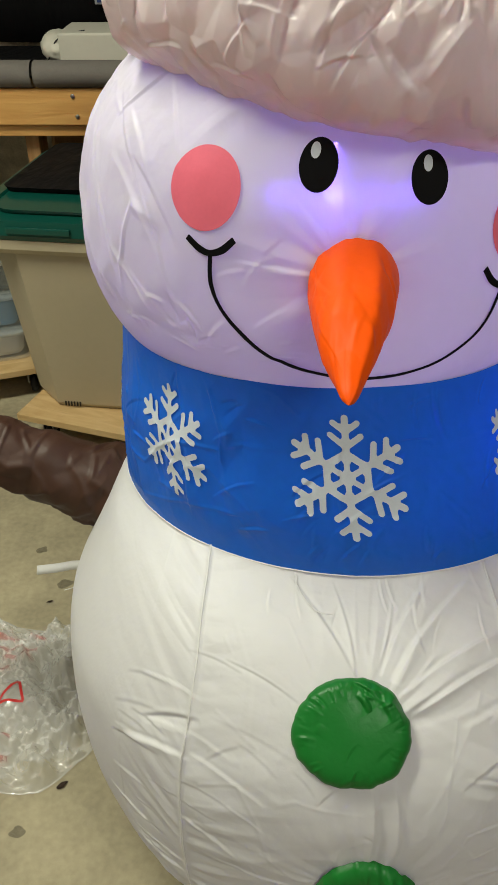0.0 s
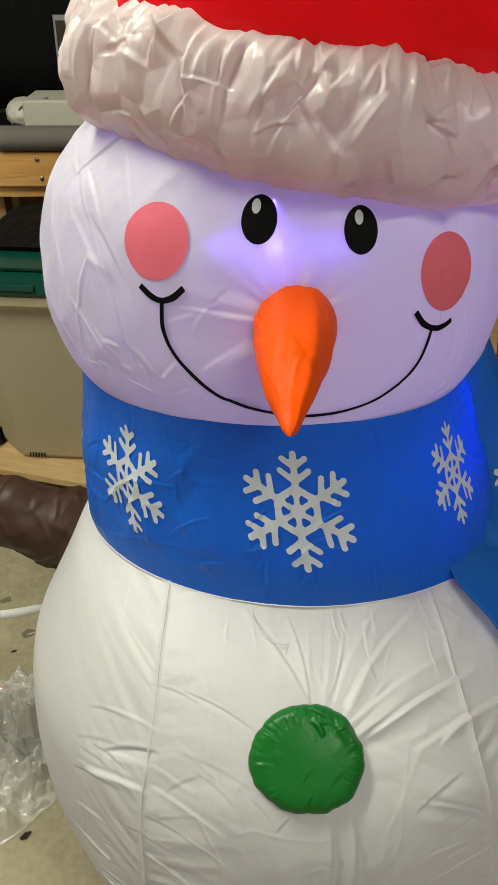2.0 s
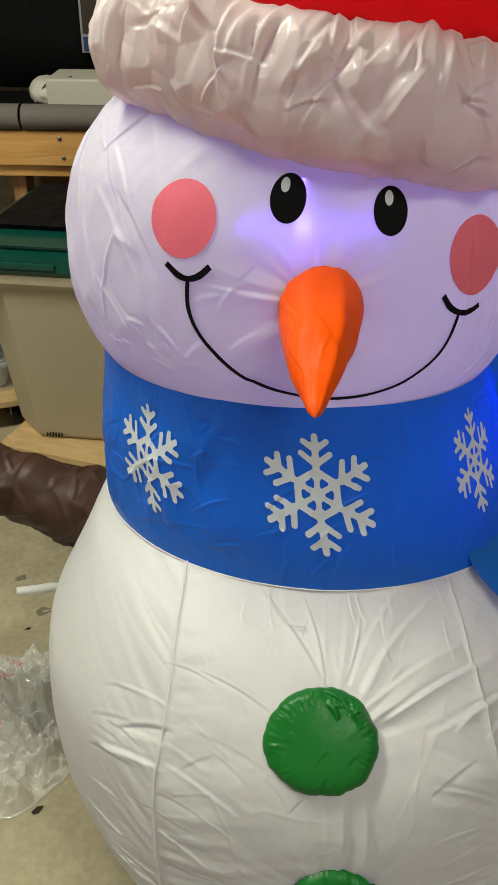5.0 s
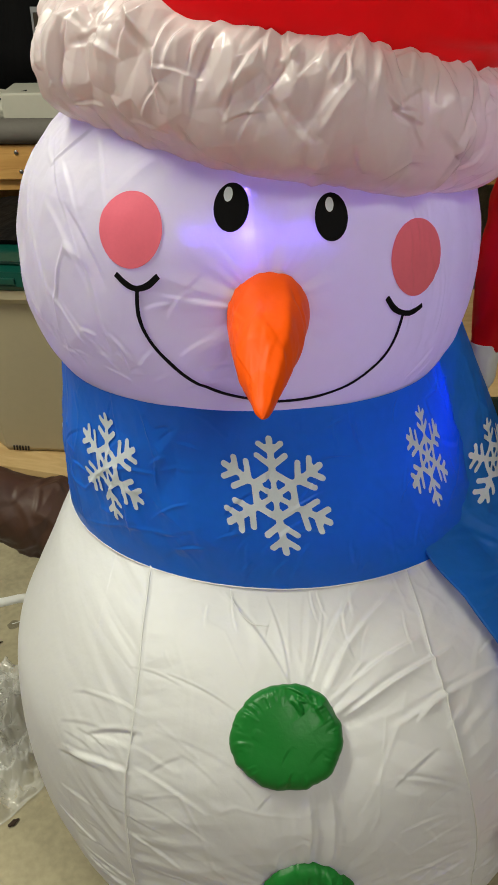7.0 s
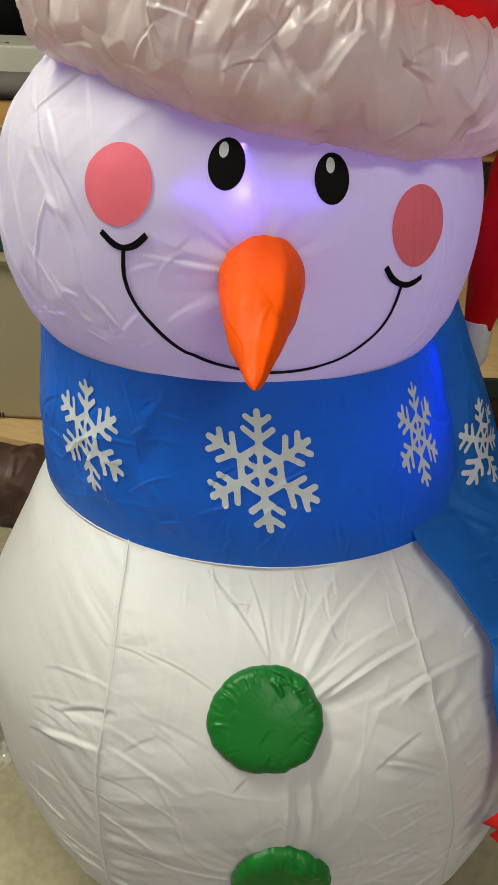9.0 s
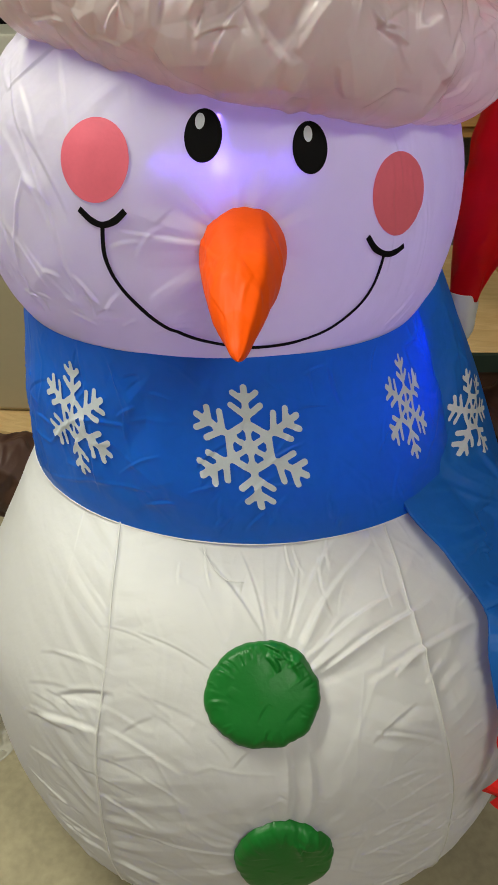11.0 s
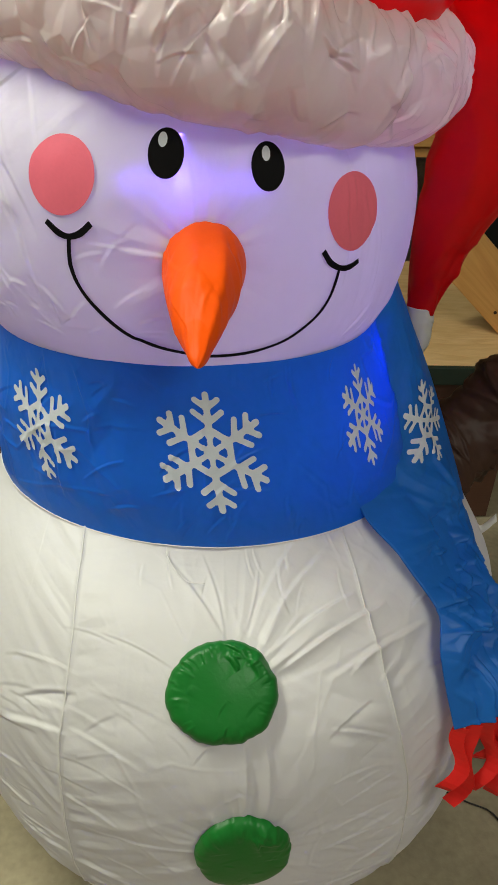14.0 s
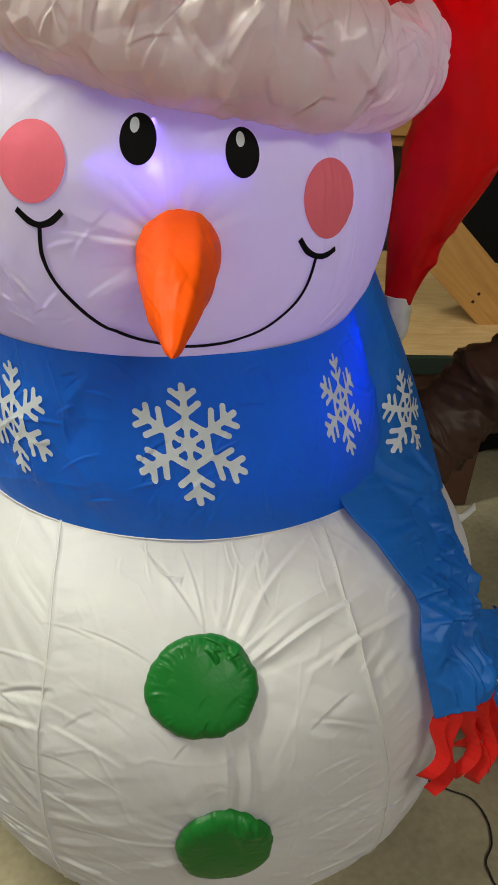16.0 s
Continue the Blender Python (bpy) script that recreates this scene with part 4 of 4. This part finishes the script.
# arms, tie-down straps, power cable
tube("arm", [(-0.10, 0.89, 0.425, 0.070), (-0.20, 0.90, 0.472, 0.058), (-0.33, 0.90, 0.528, 0.045), (-0.44, 0.90, 0.568, 0.041), (-0.53, 0.90, 0.59, 0.030)], BROWN_NYLON, snowman, "crinkled brown nylon twig arm", around=96, along=260, wrinkle=0.010, seed=100, freq=(2.4, 30.0), up=(0, 0, 1))
tube("arm", [(0.40, 0.93, 0.41, 0.078), (0.50, 0.945, 0.47, 0.068), (0.60, 0.95, 0.565, 0.062), (0.68, 0.95, 0.64, 0.054), (0.75, 0.95, 0.70, 0.040)], BROWN_NYLON, snowman, "crinkled brown nylon twig arm", around=96, along=260, wrinkle=0.013, seed=110, freq=(2.6, 36.0), up=(0, 1, 0))


def strap(pts, width):
    ts = list(range(len(pts)))
    rows = []
    for i in range(25):
        t = i / 24 * (len(pts) - 1)
        c = Vector([float(curve_at(ts, [p[k] for p in pts], t)) for k in range(3)])
        rows += [c + Vector((0, -0.6, -0.8)) * width / 2, c + Vector((0, 0.6, 0.8)) * width / 2]
    o = obj("tie_strap", rows, [(2 * k, 2 * k + 1, 2 * k + 3, 2 * k + 2) for k in range(24)], THREAD, snowman, "white webbing tie-down strap")
    o.modifiers.new("thickness", "SOLIDIFY").thickness = 0.0015


strap([(-0.197, 0.835, 0.364), (-0.235, 0.852, 0.360), (-0.268, 0.852, 0.354), (-0.298, 0.852, 0.349)], 0.013)
strap([(0.51, 0.88, 0.37), (0.556, 0.90, 0.355), (0.575, 0.90, 0.343), (0.596, 0.90, 0.366)], 0.013)
cord("loose_thread", [(-0.237, 0.852, 0.356), (-0.241, 0.850, 0.333), (-0.247, 0.848, 0.320), (-0.262, 0.848, 0.313)], 0.0006, THREAD, snowman)
cord("power_cable", [(0.372, 0.790, 0.0045), (0.452, 0.710, 0.0045), (0.493, 0.665, 0.0045), (0.525, 0.641, 0.0045), (0.557, 0.621, 0.0045), (0.568, 0.587, 0.0045), (0.561, 0.550, 0.0045), (0.539, 0.514, 0.0045), (0.572, 0.460, 0.0045), (0.762, 0.450, 0.0045)], 0.0014, RUBBER, snowman, "thin black power cable on the floor")


# ---- left of the figure: tote on a dolly, bins, bench ----
def rounded_box(bm, at, sx, sy, sz, r, taper=1.0, seg=6, wall=0.0):
    """An upright box with rounded corners; taper: width of the top over that of the foot."""
    rings = []
    for z, k in ((0, 1.0), (0.012, 1.0), (sz, taper)):
        ring = []
        inset = 0.008 if z == 0 else 0.0
        for cx, cy, a0 in ((1, 1, 0), (-1, 1, 90), (-1, -1, 180), (1, -1, 270)):
            for i in range(seg + 1):
                a = radians(a0 + 90 * i / seg)
                ring.append(bm.verts.new((at[0] + k * (cx * (sx / 2 - r) + (r - inset) * math.cos(a)), at[1] + k * (cy * (sy / 2 - r) + (r - inset) * math.sin(a)), at[2] + z)))
        rings.append(ring)
    n = len(rings[0])
    for a, b in zip(rings, rings[1:]):
        for i in range(n):
            bm.faces.new((a[i], a[(i + 1) % n], b[(i + 1) % n], b[i]))
    bm.faces.new(rings[0][::-1])
    bm.faces.new(rings[-1])


def dolly(name_label, at, sx, sy, turn, group="dollies"):
    d = thing("plywood_dolly", name_label, "dolly", group)
    block("deck", (0, 0, 0.0865), (sx, sy, 0.018), PLYWOOD, d, "pale plywood deck", bevel=0.0015)
    for ix in (-1, 1):
        for iy in (-1, 1):
            x, y = ix * (sx / 2 - 0.06), iy * (sy / 2 - 0.05)
            bm = bmesh.new()
            box(bm, (x, y, 0.0745), (0.05, 0.05, 0.006), 0.001)
            box(bm, (x - 0.014, y, 0.052), (0.003, 0.03, 0.04), 0.001)
            box(bm, (x + 0.014, y, 0.052), (0.003, 0.03, 0.04), 0.001)
            c = part("caster", bm, STEEL, d, "steel caster fork")
            bm = bmesh.new()
            bmesh.ops.create_cone(bm, cap_ends=True, segments=24, radius1=0.025, radius2=0.025, depth=0.02)
            bmesh.ops.bevel(bm, geom=[e for e in bm.edges if e.calc_face_angle(0) > 1], offset=0.004, segments=2, affect="EDGES")
            bmesh.ops.transform(bm, matrix=pose(x, y, 0.025, 0, 90, 0), verts=bm.verts)
            part("wheel", bm, RUBBER, c, "black rubber wheel", True)
    d.matrix_basis = pose(at[0], at[1], 0, 0, 0, turn)
    return d


def tote():
    t = thing("storage_tote", "tan-grey plastic storage tote with dark green lid standing on a dolly", "storage tote")
    bm = bmesh.new()
    rounded_box(bm, (0, 0, 0.0), 0.48, 0.50, 0.450, 0.075, 1.17, seg=1)
    part("tub", bm, TOTE_GREY, t)
    bm = bmesh.new()
    rounded_box(bm, (0, 0, 0.420), 0.592, 0.615, 0.032, 0.085, 1.0)
    part("rim", bm, TOTE_GREY, t, "rolled tub rim")
    bm = bmesh.new()
    rounded_box(bm, (0, 0, 0.453), 0.607, 0.63, 0.042, 0.09, 0.985)
    part("lid", bm, LID_GREEN, t, "dark green snap-on lid")
    bm = bmesh.new()
    rounded_box(bm, (0, 0, 0.494), 0.515, 0.54, 0.006, 0.07, 0.99)
    part("lid_panel", bm, LID_GREEN, t, "raised panel of the lid")
    for x in (-0.12, 0.12):
        bm = bmesh.new()
        box(bm, (x, -0.3165, 0.477), (0.14, 0.006, 0.014), 0.002)
        part("latch_rib", bm, LID_GREEN, t)
    bm = bmesh.new()
    for i in range(6):
        box(bm, (-0.145 + i * 0.0075, -0.2525, 0.012), (0.003, 0.003, 0.012), 0.0)
    part("moulded_mark", bm, RUBBER, t, "small dark moulded vents")
    t.matrix_basis = pose(-0.285, 1.925, 0.096, 0, 0, -7)


tote()
dolly("low plywood dolly on black casters under a tote", (-0.185, 1.870), 0.62, 0.64, -18)
dolly("low plywood dolly on black casters under clear bins", (-0.90, 2.00), 0.62, 0.42, 20)


def bin_stack():
    for z, h, fill, label in ((0.0965, 0.085, PLAIN_WALL, "clear plastic bin of pale papers"), (0.186, 0.10, BLUE_STUFF, "clear plastic bin of blue cloth"), (0.291, 0.09, RUBBER, "clear plastic bin of dark odds and ends")):
        b = thing("clear_bin", label, "storage bin", "clear bins")
        bm = bmesh.new()
        rounded_box(bm, (0, 0, 0), 0.46, 0.34, h, 0.03, 1.05)
        part("tub", bm, CLEAR_BIN, b)
        bm = bmesh.new()
        rounded_box(bm, (0, 0, 0.008), 0.42, 0.30, h * 0.75, 0.025, 1.03)
        part("contents", bm, fill, b, "packed contents")
        bm = bmesh.new()
        rounded_box(bm, (0, 0, h - 0.008), 0.495, 0.37, 0.012, 0.03, 1.0)
        part("rim", bm, CLEAR_BIN, b)
        b.matrix_basis = pose(-0.875, 2.03, z, 0, 0, 20)


bin_stack()


def bench():
    b = thing("workbench", "long workbench of bare pine lumber with plywood top", "workbench")
    block("front_rail", (0.2, 2.22, 0.700), (3.4, 0.038, 0.089), PINE, b, "pale pine front rail")
    block("lower_rail", (0.2, 2.235, 0.6385), (3.4, 0.036, 0.030), PINE, b)
    block("top", (0.2, 2.50, 0.754), (3.4, 0.56, 0.018), PLYWOOD, b, "plywood top")
    for x in (-0.60, 0.75, 1.7, -1.4):
        block("leg", (x, 2.30, 0.312), (0.038, 0.089, 0.622), DARK_PINE_UP, b, "upright pine leg")
        block("leg", (x, 2.74, 0.372), (0.038, 0.089, 0.742), DARK_PINE_UP, b)
    block("side_brace", (-0.50, 2.52, 0.50), (0.22, 0.03, 0.30), DARK_PINE_UP, b, "brown board between the legs", turn=pose(0, 0, 0, 0, 0, 28))
    for x, z in ((-0.462, 0.727), (-0.455, 0.677)):
        bm = bmesh.new()
        bmesh.ops.create_uvsphere(bm, u_segments=14, v_segments=8, radius=0.006)
        bmesh.ops.transform(bm, matrix=pose(x, 2.199, z) @ Matrix.Diagonal((1, 0.5, 1, 1)), verts=bm.verts)
        part("screw_head", bm, STEEL, b, "round screw head", True)


bench()


def foam_pipe(x0, x1):
    def at(a, x):
        r = 0.038 + 0.0012 * soft(x * 5, math.cos(a), math.sin(a))
        return Vector((x, 2.215 + r * math.cos(a), 0.7775 + r * 0.86 * math.sin(a) - (0.0 if math.sin(a) > -0.8 else -0.001)))
    o = sheet("foam_pipe", at, np.linspace(0, 2 * math.pi, 33)[:-1], np.linspace(x0, x1, 24), FOAM_GREY, None, wrap=True)
    return tagged(o, "dark grey foam pipe sleeve lying along the bench edge", "foam sleeve", "foam sleeves")


foam_pipe(-1.5, -0.561)
foam_pipe(-0.554, 1.6)


def wrapped_carton():
    c = thing("wrapped_carton", "flat white carton wrapped in film lying on the workbench", "carton")
    block("box", (-0.26, 2.42, 0.813), (0.50, 0.22, 0.095), CARTON_WHITE, c, bevel=0.006, turn=pose(0, 0, 0, 0, 0, 2))
    bm = bmesh.new()
    bmesh.ops.create_icosphere(bm, subdivisions=4, radius=1)
    for v in bm.verts:
        k = 1 + 0.05 * ridge(v.co.x * 2, v.co.y * 2, v.co.z * 2) + 0.06 * noise.noise(v.co * 3)
        v.co = Vector((v.co.x * 0.05, v.co.y * 0.09, v.co.z * 0.042)) * k
    bmesh.ops.transform(bm, matrix=pose(-0.525, 2.41, 0.812, 0, 20, 0), verts=bm.verts)
    part("gathered_film", bm, CARTON_WHITE, c, "gathered white film at the end", True)
    cord("tie", [(-0.545, 2.33, 0.79), (-0.52, 2.33, 0.835), (-0.49, 2.335, 0.852), (-0.44, 2.34, 0.862)], 0.002, RUBBER, c, "thin dark tie")


wrapped_carton()

# thin black sheet added to darken the plywood behind the foam sleeves
tagged(block("bench_dark_sheet", (-0.90, 2.515, 0.7645), (1.9, 0.50, 0.0022), BLACK_SHEET, bevel=0.0), "thin black sheet added to darken the workbench top", "cloth")


def drape():
    d = sheet("black_drape", lambda u, v: Vector((-2.8 + 5.6 * u, 2.775 + 0.012 * math.sin(u * 60) + 0.01 * soft(u * 20, v * 3, 7), 0.775 + 1.7 * v)), np.linspace(0, 1, 200), np.linspace(0, 1, 12), BLACK_SHEET, None, thick=0.003)
    tagged(d, "black sheet hanging behind the workbench", "drape")
    p = thing("poster", "small framed picture in blue and brown on the black sheet", "poster")
    block("sheet", (-0.40, 2.745, 0.965), (0.16, 0.008, 0.165), PAPER, p, bevel=0.001)
    block("picture", (-0.40, 2.739, 0.985), (0.145, 0.005, 0.095), INK_BROWN, p, "dark brown picture", bevel=0.0)
    block("picture", (-0.40, 2.739, 0.908), (0.145, 0.005, 0.04), INK_BLUE, p, "dark blue band", bevel=0.0)


drape()


# ---- right of the figure: low table, lumber, dark heap ----
def low_table():
    t = thing("low_table", "low table with bare plywood top, dark green edging and brown sides", "table")
    m = pose(0, 0, 0, 0, 0, -4)
    block("top", (0.75, 1.66, 0.395), (0.95, 0.62, 0.02), PLYWOOD, t, "bare plywood top", bevel=0.002, turn=m)
    block("edging", (0.727, 1.342, 0.385), (0.95, 0.012, 0.04), GREEN_EDGE, t, "dark green edge strip", bevel=0.002, turn=m)
    block("side_panel", (0.55, 1.375, 0.185), (0.56, 0.02, 0.36), BROWN_BOX, t, "dark brown side panel", bevel=0.002, turn=m)
    block("side_panel", (0.75, 1.94, 0.185), (0.9, 0.02, 0.36), BROWN_BOX, t, bevel=0.002, turn=m)


low_table()


def lumber(at, size, turn, label):
    return tagged(block("pine_board", at, size, PINE, bevel=0.003, turn=turn), label, "board", "loose boards")


o = lumber((0.800, 1.51, 0.510), (0.32, 0.038, 0.112), pose(0, 0, 0, 0, 43, 0), "pine board leaning diagonally over the low table")
for x, z in ((0.806, 0.462), (0.816, 0.480)):
    bm = bmesh.new()
    bmesh.ops.create_cone(bm, cap_ends=True, segments=14, radius1=0.0035, radius2=0.0035, depth=0.003)
    bmesh.ops.transform(bm, matrix=pose(x - 0.800, -0.0195, z - 0.510, 90, 0, 0), verts=bm.verts)
    k = part("knot_hole", bm, DEBRIS, o, "dark screw hole")
    k.matrix_basis = pose(0, 0, 0, 0, -43, 0)


def heap(name, at, size, mat, label, category, seed, sub=4):
    bm = bmesh.new()
    bmesh.ops.create_icosphere(bm, subdivisions=sub, radius=1)
    for v in bm.verts:
        k = 1 + 0.15 * noise.noise(v.co * 1.6 + Vector((seed, 0, 0))) + 0.10 * ridge(v.co.x * 2.2 + seed, v.co.y * 2.2, v.co.z * 2.2)
        v.co = Vector((v.co.x * size[0], v.co.y * size[1], max(v.co.z, -0.75) * size[2])) * k
    z0 = min(v.co.z for v in bm.verts)
    bmesh.ops.transform(bm, matrix=Matrix.Translation((at[0], at[1], at[2] - z0)), verts=bm.verts)
    return tagged(part(name, bm, mat, None, "", True), label, category)


# black sheet added as the shade on top of the tote lid
def lid_shade_sheet():
    bm = bmesh.new()
    rounded_box(bm, (0, 0, 0), 0.50, 0.40, 0.012, 0.03, 0.98)
    o = tagged(part("lid_shade_sheet", bm, BLACK_SHEET, None, "", False), "flat black sheet standing for the shade on the tote lid", "cloth")
    o.matrix_basis = pose(-0.295, 1.985, 0.597, 0, 0, -7)


lid_shade_sheet()
heap("black_heap", (1.22, 2.0, 0.0), (0.34, 0.16, 0.62), BLACK_SHEET, "full black plastic bag behind the low table", "bag", 4.0)


# black heap added for the shade and dark things under the table
heap("black_heap", (1.02, 1.64, 0.0), (0.20, 0.13, 0.18), BLACK_SHEET, "slack black heap for the shade and dark things under the low table", "bag", 6.0)


# ---- on the floor: crumpled clear bag, specks ----
def clear_bag():
    b = thing("plastic_bag", "crumpled clear plastic packing bag with red warning print", "plastic bag")

    def at(seed, grow):
        def fn(a, t):
            r = t * (1 + 0.3 * soft(np.cos(a) * 1.5, np.sin(a) * 1.5, seed) + 0.3 * facets(a * 2.2, 0.5, seed))
            x, y = -0.43 + 0.19 * r * np.cos(a) * grow, 0.89 + 0.18 * r * np.sin(a) * grow
            dome = 0.075 * grow * np.maximum(0.0, 1 - t**2.2)
            w = 0.050 * creases(x * 22, y * 22, seed, 0.3, 0.7) + 0.016 * creases(x * 70, y * 70, seed + 5, 0.8, 0.8)
            w = w * np.clip(np.hypot(x + 0.382, y - 0.852) / 0.05 - 0.2, 0.05, 1.0)
            return vec(x, y, np.maximum(0.003, dome + w * np.minimum(1.0, (1 - t) * 14)))
        return fn
    cloth("film", at(121, 1.0), np.linspace(0, 2 * math.pi, 361)[:-1], np.linspace(0.01, 1, 150), CLEAR_FILM, b, "clear crinkled film", wrap=True)
    cloth("film", at(133, 0.82), np.linspace(0, 2 * math.pi, 241)[:-1], np.linspace(0.01, 1, 110), CLEAR_FILM, b, "clear crinkled film", wrap=True)
    top = at(121, 1.0)

    def ground_at(x, y):
        a = math.atan2((y - 0.89) / 0.18, (x + 0.43) / 0.19)
        t = math.hypot((y - 0.89) / 0.18, (x + 0.43) / 0.19) / (1 + 0.3 * float(soft(math.cos(a) * 1.5, math.sin(a) * 1.5, 121)) + 0.3 * float(facets((a % (2 * math.pi)) * 2.2, 0.5, 121)))
        return Vector(top(np.float64(a % (2 * math.pi)), np.float64(min(t, 1.0)))) + Vector((0, 0, 0.002))
    tri = [(-0.405, 0.835), (-0.362, 0.838), (-0.378, 0.878)]
    rows = []
    for k in range(3):
        p, q = Vector(tri[k]), Vector(tri[(k + 1) % 3])
        e = Vector((-(q - p).y, (q - p).x)).normalized() * 0.0022
        rows.append([(p + (q - p) * i / 10, e) for i in range(11)])
    verts, faces = [], []
    for row in rows:
        base = len(verts)
        for m, e in row:
            verts += [ground_at(*(m - e)), ground_at(*(m + e))]
        faces += [(base + 2 * i, base + 2 * i + 1, base + 2 * i + 3, base + 2 * i + 2) for i in range(10)]
    obj("warning_triangle", verts, faces, RED_INK, b, "red printed warning triangle")
    rnd = random.Random(9)
    for y in (0.76, 0.785, 0.905, 0.925, 0.945, 0.965, 0.99):
        x0, ln = -0.435 + rnd.uniform(-0.02, 0.02), rnd.uniform(0.05, 0.08)
        verts = []
        for k in range(9):
            verts += [ground_at(x0 + ln * k / 8, y - 0.0025), ground_at(x0 + ln * k / 8, y + 0.0025)]
        obj("print_bar", verts, [(2 * k, 2 * k + 1, 2 * k + 3, 2 * k + 2) for k in range(8)], FADED_INK, b, "faded red printed bar")


clear_bag()


def speck(x, y, r, seed, label="small dry brown leaf scrap on the floor"):
    bm = bmesh.new()
    bmesh.ops.create_icosphere(bm, subdivisions=2, radius=1)
    for v in bm.verts:
        k = 1 + 0.7 * noise.noise(v.co * 1.8 + Vector((seed, 0, 0)))
        v.co = Vector((v.co.x * r * k, v.co.y * r * 0.45 * k, (v.co.z + 0.8) * r * 0.25))
    bmesh.ops.transform(bm, matrix=pose(x, y, 0.001, 0, 0, seed * 50), verts=bm.verts)
    tagged(part("leaf_scrap", bm, DEBRIS, None, "", False), label, "debris", "floor debris")


speck(-0.284, 0.729, 0.009, 1.0)
speck(-0.252, 0.84, 0.005, 3.0)
speck(-0.39, 1.12, 0.005, 4.0)


def stain(x, y, r, seed):
    n = 28
    ring = [Vector((x + r * k * math.cos(2 * math.pi * i / n), y + 0.8 * r * k * math.sin(2 * math.pi * i / n), 0.0006)) for i in range(n) for k in (1 + 0.5 * noise.noise(Vector((math.cos(2 * math.pi * i / n), math.sin(2 * math.pi * i / n), seed))),)]
    o = obj("floor_stain", ring + [Vector((x, y, 0.0006))], [(i, (i + 1) % n, n) for i in range(n)], STAIN, None)
    tagged(o, "small dark oil stain soaked into the concrete floor", "stain", "floor stains")


stain(-0.335, 0.655, 0.012, 1.0)
stain(-0.37, 1.17, 0.016, 2.0)
stain(-0.30, 1.06, 0.009, 3.0)
stain(-0.44, 1.27, 0.012, 4.0)
